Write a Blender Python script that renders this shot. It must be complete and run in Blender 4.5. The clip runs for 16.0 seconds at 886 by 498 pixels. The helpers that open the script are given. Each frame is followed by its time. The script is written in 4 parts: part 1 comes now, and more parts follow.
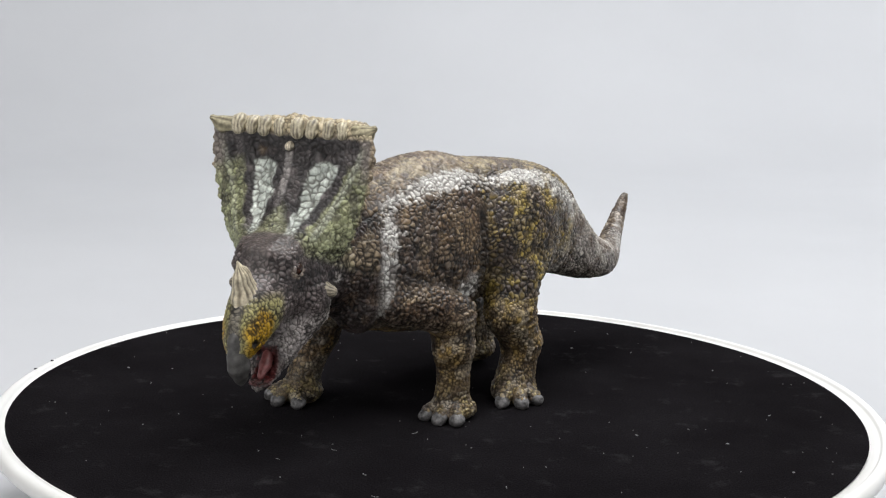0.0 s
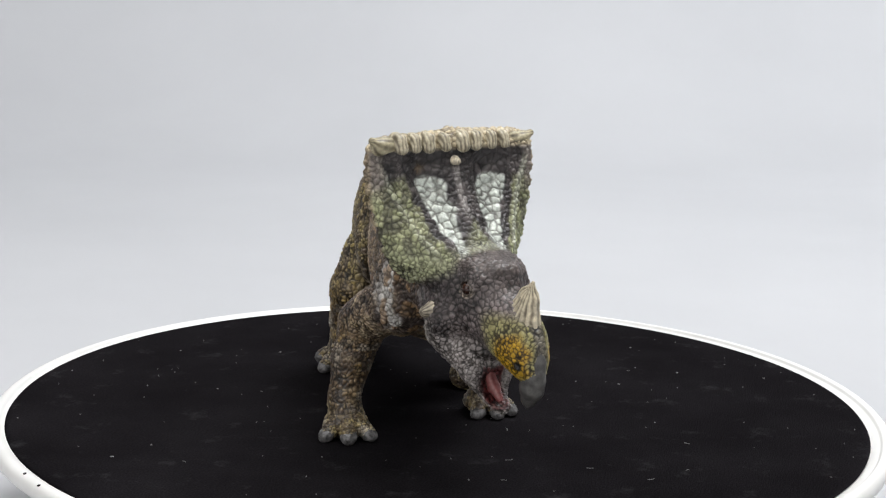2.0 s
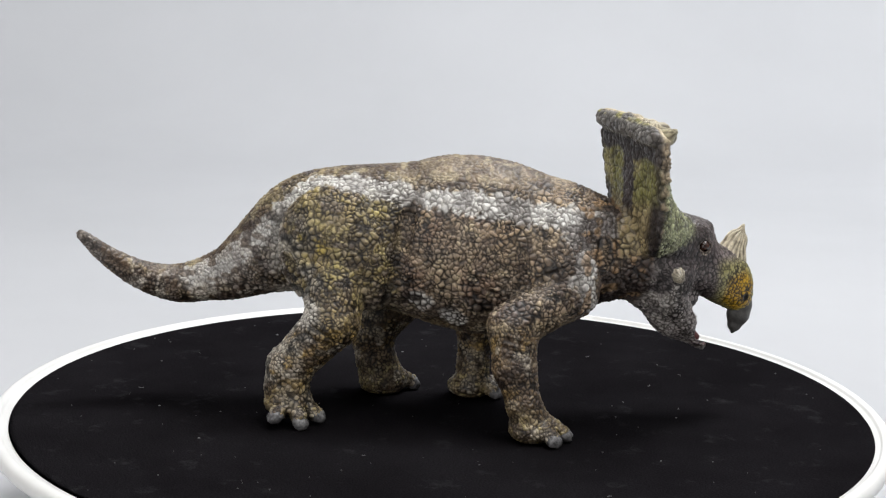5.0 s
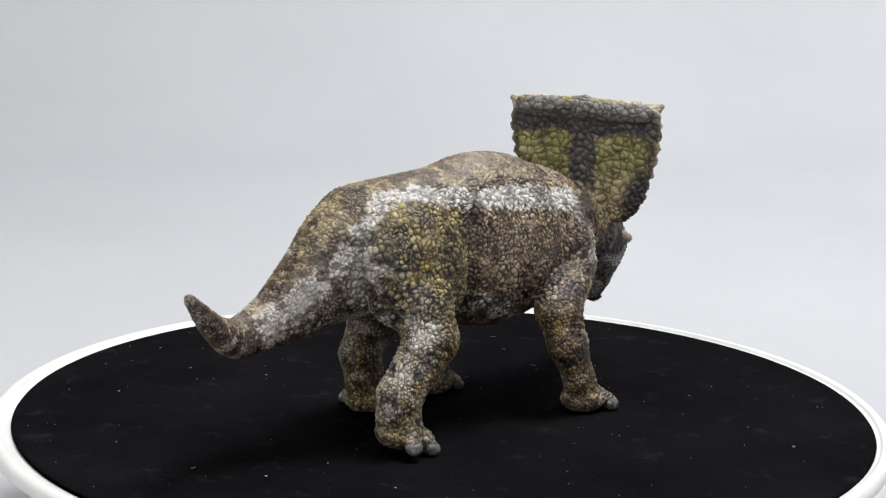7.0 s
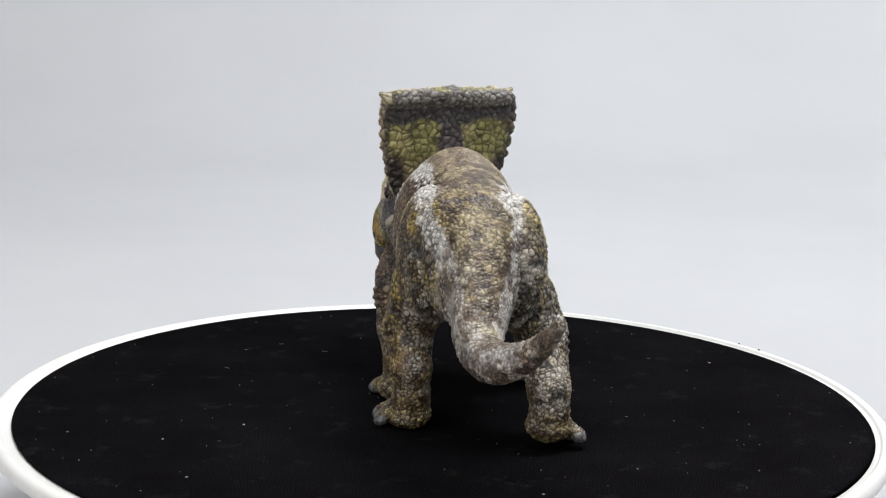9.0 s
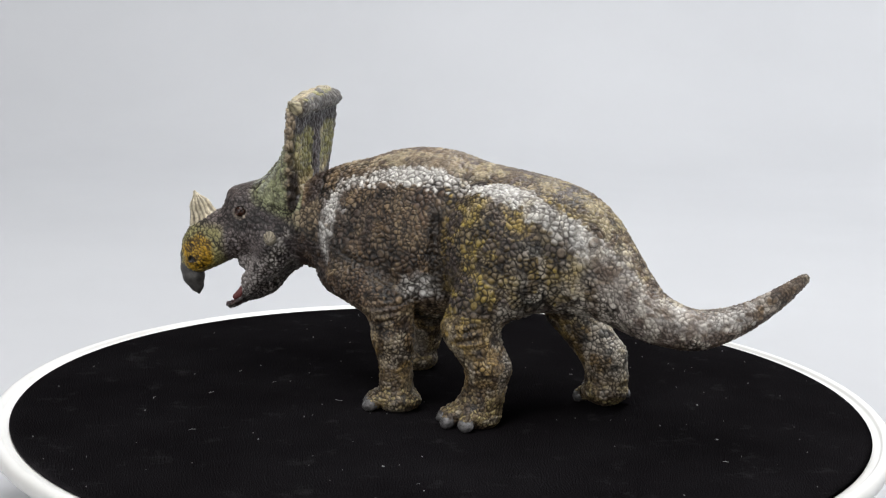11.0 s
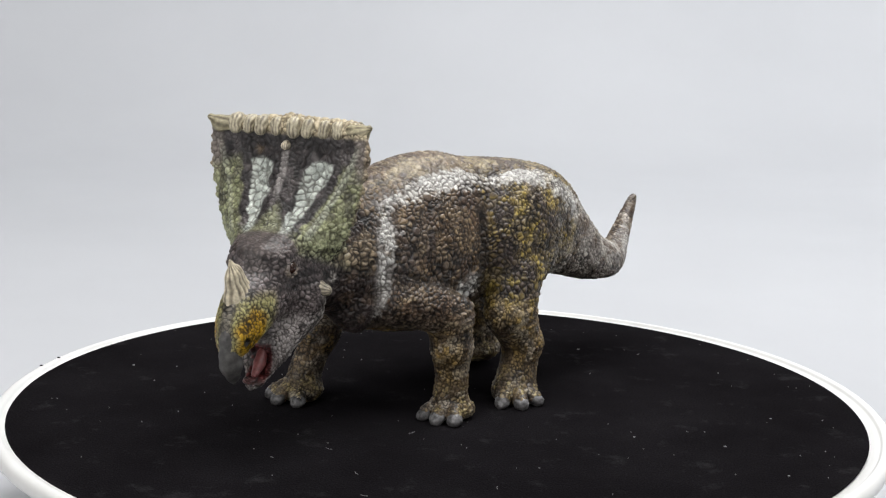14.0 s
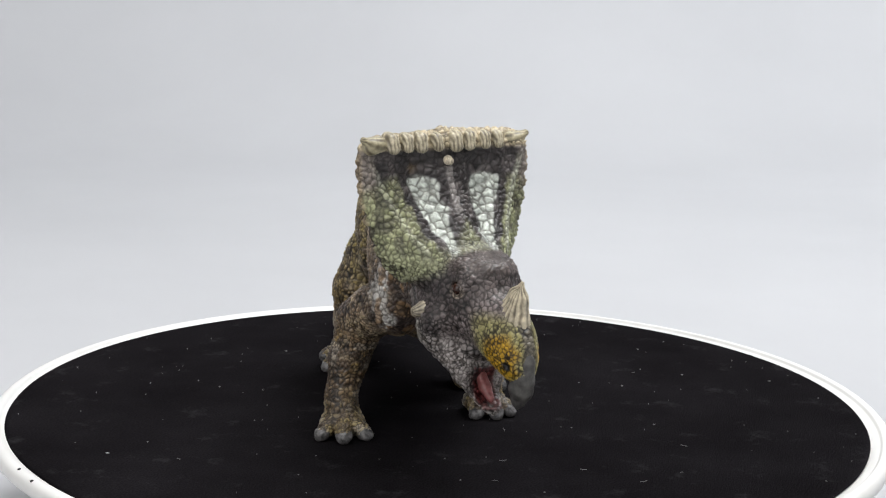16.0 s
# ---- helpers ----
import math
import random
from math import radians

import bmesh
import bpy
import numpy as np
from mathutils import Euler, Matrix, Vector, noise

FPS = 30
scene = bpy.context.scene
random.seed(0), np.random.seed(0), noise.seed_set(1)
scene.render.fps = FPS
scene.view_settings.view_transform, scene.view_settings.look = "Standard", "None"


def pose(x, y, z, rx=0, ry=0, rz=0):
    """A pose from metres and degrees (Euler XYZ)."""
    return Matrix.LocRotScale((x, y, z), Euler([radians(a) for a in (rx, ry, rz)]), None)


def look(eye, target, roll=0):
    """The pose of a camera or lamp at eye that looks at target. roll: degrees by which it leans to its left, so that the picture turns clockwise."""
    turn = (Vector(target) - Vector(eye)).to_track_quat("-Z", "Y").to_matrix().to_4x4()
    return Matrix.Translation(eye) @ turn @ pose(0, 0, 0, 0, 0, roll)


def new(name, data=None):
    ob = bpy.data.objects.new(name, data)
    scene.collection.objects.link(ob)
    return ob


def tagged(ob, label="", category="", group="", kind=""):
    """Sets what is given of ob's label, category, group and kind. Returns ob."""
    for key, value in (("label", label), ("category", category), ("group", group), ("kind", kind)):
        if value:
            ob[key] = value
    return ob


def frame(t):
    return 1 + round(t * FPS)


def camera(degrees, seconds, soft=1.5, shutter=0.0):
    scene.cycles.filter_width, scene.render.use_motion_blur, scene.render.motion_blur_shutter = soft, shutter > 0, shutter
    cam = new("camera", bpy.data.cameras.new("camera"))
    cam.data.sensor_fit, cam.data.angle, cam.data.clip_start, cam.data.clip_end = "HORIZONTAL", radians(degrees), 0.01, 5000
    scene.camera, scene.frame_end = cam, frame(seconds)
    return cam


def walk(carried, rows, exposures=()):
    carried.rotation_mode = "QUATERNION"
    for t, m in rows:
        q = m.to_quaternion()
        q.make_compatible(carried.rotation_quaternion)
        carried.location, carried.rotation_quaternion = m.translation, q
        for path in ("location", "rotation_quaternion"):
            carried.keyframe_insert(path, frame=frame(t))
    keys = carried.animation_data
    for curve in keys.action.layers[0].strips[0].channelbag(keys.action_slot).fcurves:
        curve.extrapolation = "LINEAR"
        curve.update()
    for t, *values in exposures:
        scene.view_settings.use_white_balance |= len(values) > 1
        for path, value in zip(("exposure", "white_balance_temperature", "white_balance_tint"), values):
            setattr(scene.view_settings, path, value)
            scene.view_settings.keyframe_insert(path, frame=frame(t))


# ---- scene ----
cam = camera(28.79, 16.0, soft=1.22)
EYE, AIM = (0.0, -0.5, 0.14673), (-0.00059, -0.00955, 0.04946)
walk(cam, [(0.0, look(EYE, AIM, 1.411)), (16.0, look(EYE, AIM, 1.411))],
     exposures=[(0.0, 0.0), (16.0, 0.0)])
SPEED = 25.585      # the platter's turn, degrees a second
HEADING = 229.0     # the figurine's heading on the platter at the start


# ---- light: a diffusing room with softboxes above and beside the camera ----
def world_light():
    w = bpy.data.worlds.new("world")
    scene.world = w
    w.use_nodes = True
    w.node_tree.nodes["Background"].inputs["Color"].default_value = (0.80, 0.86, 1.0, 1)
    w.node_tree.nodes["Background"].inputs["Strength"].default_value = 0.4


def softbox(name, eye, target, sx, sy, watts, colour):
    d = bpy.data.lights.new(name, "AREA")
    d.shape, d.size, d.size_y, d.energy, d.color = "RECTANGLE", sx, sy, watts, colour
    ob = new(name, d)
    ob.matrix_world = look(eye, target)
    return ob


world_light()
softbox("softbox_top", (0.10, -0.22, 0.85), (0.02, 0.0, 0), 0.95, 0.85, 7.5, (1.0, 0.985, 0.97))
softbox("softbox_side", (-0.75, -1.1, 0.55), (0, 0, 0.03), 0.9, 0.9, 5.8, (1.0, 0.985, 0.97))
softbox("softbox_other_side", (1.1, -0.7, 0.9), (0, 0.1, 0.05), 0.6, 0.6, 1.8, (0.98, 0.985, 1.0))
# unseen fill light, added to brighten the paper behind the turntable
softbox("backdrop_fill", (0.45, 0.35, 1.3), (0.30, 1.1, 0.25), 0.5, 0.5, 16.6, (0.96, 0.98, 1.0))


# ---- materials ----
def mat(name, colour, rough=0.5, metal=0.0):
    m = bpy.data.materials.new(name)
    m.use_nodes = True
    b = m.node_tree.nodes["Principled BSDF"]
    b.inputs["Base Color"].default_value = (*colour, 1)
    b.inputs["Roughness"].default_value = rough
    b.inputs["Metallic"].default_value = metal
    return m, m.node_tree, b


def noise_node(t, scale, detail=4.0, rough=0.6):
    co = t.nodes.new("ShaderNodeTexCoord")
    n = t.nodes.new("ShaderNodeTexNoise")
    n.inputs["Scale"].default_value, n.inputs["Detail"].default_value = scale, detail
    n.inputs["Roughness"].default_value = rough
    t.links.new(co.outputs["Object"], n.inputs["Vector"])
    return n


def ramp(t, src, stops):
    r = t.nodes.new("ShaderNodeValToRGB")
    while len(r.color_ramp.elements) < len(stops):
        r.color_ramp.elements.new(0.5)
    for e, (p, c) in zip(r.color_ramp.elements, stops):
        e.position, e.color = p, (*c, 1)
    t.links.new(src, r.inputs["Fac"])
    return r


def mix(t, kind, fac, a, b):
    n = t.nodes.new("ShaderNodeMix")
    n.data_type, n.blend_type = "RGBA", kind
    for sock, v in ((n.inputs[0], fac), (n.inputs[6], a), (n.inputs[7], b)):
        if isinstance(v, bpy.types.NodeSocket):
            t.links.new(v, sock)
        else:
            sock.default_value = v
    return n.outputs[2]


def bump(t, b, src, strength, dist):
    n = t.nodes.new("ShaderNodeBump")
    n.inputs["Strength"].default_value, n.inputs["Distance"].default_value = strength, dist
    t.links.new(src, n.inputs["Height"])
    t.links.new(n.outputs["Normal"], b.inputs["Normal"])


def skin_material():
    m, t, b = mat("painted_skin", (0.3, 0.25, 0.2), 0.40)
    a = t.nodes.new("ShaderNodeAttribute")
    a.attribute_name = "paint"
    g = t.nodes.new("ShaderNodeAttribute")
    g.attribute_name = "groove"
    n = noise_node(t, 1400, 3)
    speck = ramp(t, n.outputs["Fac"], [(0.3, (0.72, 0.70, 0.68)), (0.7, (1.25, 1.24, 1.2))])
    col = mix(t, "MULTIPLY", 1.0, a.outputs["Color"], speck.outputs["Color"])
    # dark wash in the scale grooves, with their shade painted into the colour
    wash_shade = ramp(t, g.outputs["Fac"], [(0.0, (0.035, 0.028, 0.024)), (0.30, (0.46, 0.43, 0.405)), (0.69, (1.34, 1.32, 1.29))])
    col = mix(t, "MULTIPLY", 1.0, col, wash_shade.outputs["Color"])
    t.links.new(col, b.inputs["Base Color"])
    fine = noise_node(t, 2600, 3)
    bump(t, b, fine.outputs["Fac"], 0.35, 0.0002)
    return m


def streaked(name, low, high, rough, scale):
    m, t, b = mat(name, low, rough)
    n = noise_node(t, scale, 5)
    r = ramp(t, n.outputs["Fac"], [(0.32, low), (0.66, high)])
    t.links.new(r.outputs["Color"], b.inputs["Base Color"])
    bump(t, b, n.outputs["Fac"], 0.4, 0.0003)
    return m


SKIN = skin_material()
HORN = streaked("cream_horn_paint", (0.30, 0.25, 0.16), (0.60, 0.54, 0.42), 0.5, 700)
BEAK = streaked("grey_beak_paint", (0.034, 0.032, 0.031), (0.105, 0.10, 0.094), 0.45, 500)
NAIL = streaked("grey_nail_paint", (0.045, 0.043, 0.044), (0.19, 0.185, 0.185), 0.22, 800)
TONGUE = streaked("pink_tongue_paint", (0.14, 0.038, 0.036), (0.27, 0.095, 0.09), 0.3, 800)
EYEBALL = streaked("brown_eye_paint", (0.012, 0.008, 0.007), (0.05, 0.02, 0.012), 0.07, 900)


def felt_material():
    m, t, b = mat("black_felt", (0.012, 0.011, 0.013), 0.95)
    big, small = noise_node(t, 22, 5), noise_node(t, 1800, 2)
    r1 = ramp(t, big.outputs["Fac"], [(0.35, (0.0150, 0.0136, 0.0154)), (0.72, (0.0255, 0.0234, 0.0264))])
    r2 = ramp(t, small.outputs["Fac"], [(0.3, (0.6, 0.6, 0.6)), (0.75, (1.3, 1.3, 1.3))])
    dust = noise_node(t, 75, 6, 0.72)
    r3 = ramp(t, dust.outputs["Fac"], [(0.57, (0.0, 0.0, 0.0)), (0.80, (0.034, 0.034, 0.035))])
    felt = mix(t, "MULTIPLY", 1.0, r1.outputs["Color"], r2.outputs["Color"])
    t.links.new(mix(t, "ADD", 1.0, felt, r3.outputs["Color"]), b.inputs["Base Color"])
    b.inputs["Specular IOR Level"].default_value = 0.0
    # the brushed nap leans one way on the mat
    lean = t.nodes.new("ShaderNodeVectorTransform")
    lean.vector_type, lean.convert_from, lean.convert_to = "VECTOR", "OBJECT", "WORLD"
    lean.inputs["Vector"].default_value = NAP
    tip = t.nodes.new("ShaderNodeVectorMath")
    tip.operation = "NORMALIZE"
    t.links.new(lean.outputs["Vector"], tip.inputs[0])
    n = t.nodes.new("ShaderNodeBump")
    n.inputs["Strength"].default_value, n.inputs["Distance"].default_value = 0.5, 0.0002
    t.links.new(small.outputs["Fac"], n.inputs["Height"])
    t.links.new(tip.outputs["Vector"], n.inputs["Normal"])
    t.links.new(n.outputs["Normal"], b.inputs["Normal"])
    return m


NAP = (0.02, -0.95, 0.41)
FELT = felt_material()
PLASTIC = streaked("white_turntable_plastic", (0.74, 0.735, 0.71), (0.80, 0.795, 0.775), 0.36, 40)
PAPER = streaked("white_backdrop_paper", (0.495, 0.502, 0.52), (0.535, 0.542, 0.56), 0.85, 3)
WALL = streaked("pale_wall_paint", (0.60, 0.60, 0.61), (0.66, 0.66, 0.67), 0.9, 2)
LINT = streaked("pale_lint", (0.16, 0.16, 0.16), (0.42, 0.42, 0.42), 0.9, 300)


# ---- mesh helpers ----
def link_mesh(name, verts, faces, material, parent=None, label="", smooth=True):
    """Mesh of quads or triangles from arrays."""
    me = bpy.data.meshes.new(name)
    verts, faces = np.asarray(verts, np.float32), np.asarray(faces, np.int32)
    n = faces.shape[1]
    me.vertices.add(len(verts))
    me.vertices.foreach_set("co", verts.ravel())
    me.loops.add(faces.size)
    me.loops.foreach_set("vertex_index", faces.ravel())
    me.polygons.add(len(faces))
    me.polygons.foreach_set("loop_start", np.arange(0, faces.size, n, dtype=np.int32))
    me.polygons.foreach_set("use_smooth", np.full(len(faces), smooth))
    me.update(calc_edges=True)
    me.materials.append(material)
    ob = new(name, me)
    ob.parent = parent
    if label:
        tagged(ob, label)
    return ob


def part(name, bm, material, parent, label="", smooth=True):
    me = bpy.data.meshes.new(name)
    for f in bm.faces:
        f.smooth = smooth
    bm.to_mesh(me)
    bm.free()
    me.materials.append(material)
    ob = new(name, me)
    ob.parent = parent
    if label:
        tagged(ob, label)
    return ob


def lathe(profile, steps=160):
    """A turned solid from a closed profile of (radius, height)."""
    bm = bmesh.new()
    rings = []
    for k in range(steps):
        a = 2 * math.pi * k / steps
        rings.append([bm.verts.new((r * math.cos(a), r * math.sin(a), z)) for r, z in profile])
    n = len(profile)
    for k in range(steps):
        p, q = rings[k], rings[(k + 1) % steps]
        for i in range(n - 1):
            bm.faces.new((p[i], q[i], q[i + 1], p[i + 1]))
    bmesh.ops.remove_doubles(bm, verts=bm.verts, dist=1e-6)
    bmesh.ops.recalc_face_normals(bm, faces=bm.faces)
    return bm


# ---- the room ----
def backdrop():
    """One sheet of white paper: flat under the turntable, swept up behind it, slightly wavy."""
    bm = bmesh.new()
    base, r, y0 = -0.042, 0.35, 0.75
    prof = [(-1.6 + i * 0.1, base) for i in range(24)]
    prof += [(y0 + r * math.sin(a), base + r * (1 - math.cos(a))) for a in [math.pi / 2 * k / 14 for k in range(15)]]
    prof += [(y0 + r, base + r + 0.1 * k) for k in range(1, 16)]
    xs = [-1.7 + 0.1 * i for i in range(35)]
    rows = []
    for x in xs:
        row = []
        for j, (y, z) in enumerate(prof):
            w = 0.006 * noise.noise((x * 2.2, j * 0.35, 1.7)) + 0.003 * noise.noise((x * 6, j * 0.8, 4.1))
            back = min(1.0, max(0.0, (y - 0.4) / 0.5))
            row.append(bm.verts.new((x, y - w * back, z + w * (1 - back) * (1 if y > 0.3 else 0))))
        rows.append(row)
    for a, b in zip(rows, rows[1:]):
        for i in range(len(prof) - 1):
            bm.faces.new((a[i], b[i], b[i + 1], a[i + 1]))
    ob = part("backdrop", bm, PAPER, None)
    so = ob.modifiers.new("thickness", "SOLIDIFY")
    so.thickness, so.offset = 0.0006, -1
    return tagged(ob, "seamless white paper backdrop, softly waved", "backdrop", kind="structure")


def box(bm, lo, hi):
    m = Matrix.Translation([(a + b) / 2 for a, b in zip(lo, hi)]) @ Matrix.Diagonal([b - a for a, b in zip(lo, hi)] + [1])
    bmesh.ops.create_cube(bm, size=1, matrix=m)


def room():
    spec = [("wall_north", (-2.1, 2.0, -0.8), (2.1, 2.1, 2.0)), ("wall_south", (-2.1, -2.1, -0.8), (2.1, -2.0, 2.0)),
            ("wall_west", (-2.1, -2.0, -0.8), (-2.0, 2.0, 2.0)), ("wall_east", (2.0, -2.0, -0.8), (2.1, 2.0, 2.0)),
            ("ceiling", (-2.1, -2.1, 2.0), (2.1, 2.1, 2.1)), ("floor", (-2.1, -2.1, -0.9), (2.1, 2.1, -0.8))]
    for name, lo, hi in spec:
        bm = bmesh.new()
        box(bm, lo, hi)
        tagged(part(name, bm, WALL, None, smooth=False), "plain pale painted room surface", "wall", kind="structure")
    bm = bmesh.new()
    box(bm, (-1.7, -1.6, -0.075), (1.7, 1.15, -0.0445))
    for x in (-1.6, 1.6):
        for y in (-1.5, 1.05):
            box(bm, (x - 0.03, y - 0.03, -0.8), (x + 0.03, y + 0.03, -0.075))
    tagged(part("table", bm, WALL, None, smooth=False), "wide pale table under the paper", "table", kind="structure")


backdrop()
room()


# ---- the turntable ----
def turntable():
    top = tagged(new("turntable"), "round white display turntable with black felt mat", "turntable")
    top.location = (0, 0, -0.042)
    base = lathe([(0, 0), (0.098, 0), (0.1, 0.002), (0.1, 0.028), (0.096, 0.031), (0, 0.031)], 96)
    part("base", base, PLASTIC, top, "white plastic foot")
    R = 0.1324
    prof = [(0, -0.0048), (R - 0.003, -0.0048), (R - 0.0014, -0.0044), (R - 0.0004, -0.0035), (R, -0.0022), (R - 0.0001, -0.0012),
            (R - 0.0005, -0.0003), (R - 0.0012, 0.0003), (R - 0.002, 0.0005), (R - 0.0031, 0.0005), (R - 0.0035, 0.0003),
            (R - 0.0037, -0.0002), (R - 0.0042, -0.0005), (R - 0.0058, -0.0007), (R - 0.0064, -0.0012), (0, -0.0012)]
    platter = part("platter", lathe(prof, 220), PLASTIC, top, "white plastic platter with a rounded rim")
    speck = bmesh.new()
    for a, r, z in ((168.2, 0.1312, 0.0004), (163.8, 0.1306, 0.0006)):
        bmesh.ops.create_icosphere(speck, subdivisions=2, radius=0.00035, matrix=Matrix.Translation((r * math.cos(radians(a)), r * math.sin(radians(a)), z)) @ Matrix.Diagonal((1.6, 1, 0.8, 1)))
    part("rim_dirt", speck, FELT, platter, "dark specks of dirt on the rim")
    rm = 0.1264
    felt = lathe([(0, -0.0011), (rm - 0.0002, -0.0011), (rm, -0.0006), (rm - 0.0004, -0.0001), (rm - 0.002, 0.0), (0, 0.0)], 220)
    mat_ob = part("felt_mat", felt, FELT, platter, "black felt mat with specks of lint")
    mat_ob.location = (-0.00098, 0.00027, 0)
    rng = random.Random(5)
    bm = bmesh.new()
    spots = [(45, 71, .5), (57, -27, .45), (11, 77, .4), (-99, 32, .45), (82, -33, .4), (96, -57, .45), (99, -4, .45)]
    spots += [(rng.uniform(-122, 122), rng.uniform(-122, 122), rng.choice((.08, .10, .12, .15, .2))) for _ in range(140)]
    for x, y, r in spots:
        if math.hypot(x, y) > 123:
            continue
        m = Matrix.Translation((x / 1000, y / 1000, 0.00012)) @ pose(0, 0, 0, 0, 0, rng.uniform(0, 180)) @ Matrix.Diagonal((r / 1000 * rng.uniform(0.8, 1.6), r / 1000, 0.00015, 1))
        bmesh.ops.create_icosphere(bm, subdivisions=1, radius=1, matrix=m)
    for x, y, ln in [(-6, -30.5, 2.6)] + [(rng.uniform(-95, 95), rng.uniform(-95, 95), rng.uniform(0.8, 2.2)) for _ in range(10)]:
        a = rng.uniform(0, 360)
        for k in range(3):
            m = Matrix.Translation((x / 1000, y / 1000, 0.0002)) @ pose(0, 0, 0, 0, 0, a + 14 * k) @ Matrix.Translation((ln / 3000 * (k - 1), 0, 0)) @ Matrix.Diagonal((ln / 5000, 0.00009, 0.00009, 1))
            bmesh.ops.create_icosphere(bm, subdivisions=1, radius=1, matrix=m)
    tagged(part("lint", bm, LINT, mat_ob, "scattered pale lint specks"), kind="stuff")
    return platter


PLATTER = turntable()


# ---- the figurine: a solid field in millimetres, skinned ----
STEP = 0.28
HC, HYAW = np.array([62.8, -3.5, 45.0]), radians(23)     # head: origin and turn to its left


def to_head(p):
    d = p - HC
    c, s = math.cos(HYAW), math.sin(HYAW)
    return np.stack([c * d[..., 0] + s * d[..., 1], -s * d[..., 0] + c * d[..., 1], d[..., 2]], -1)


def from_head(p):
    p = np.asarray(p, float)
    c, s = math.cos(HYAW), math.sin(HYAW)
    return np.stack([c * p[..., 0] - s * p[..., 1], s * p[..., 0] + c * p[..., 1], p[..., 2]], -1) + HC


def smin(a, b, k):
    h = np.clip(0.5 + 0.5 * (b - a) / k, 0, 1)
    return b + (a - b) * h - k * h * (1 - h)


def smax(a, b, k):
    return -smin(-a, -b, k)


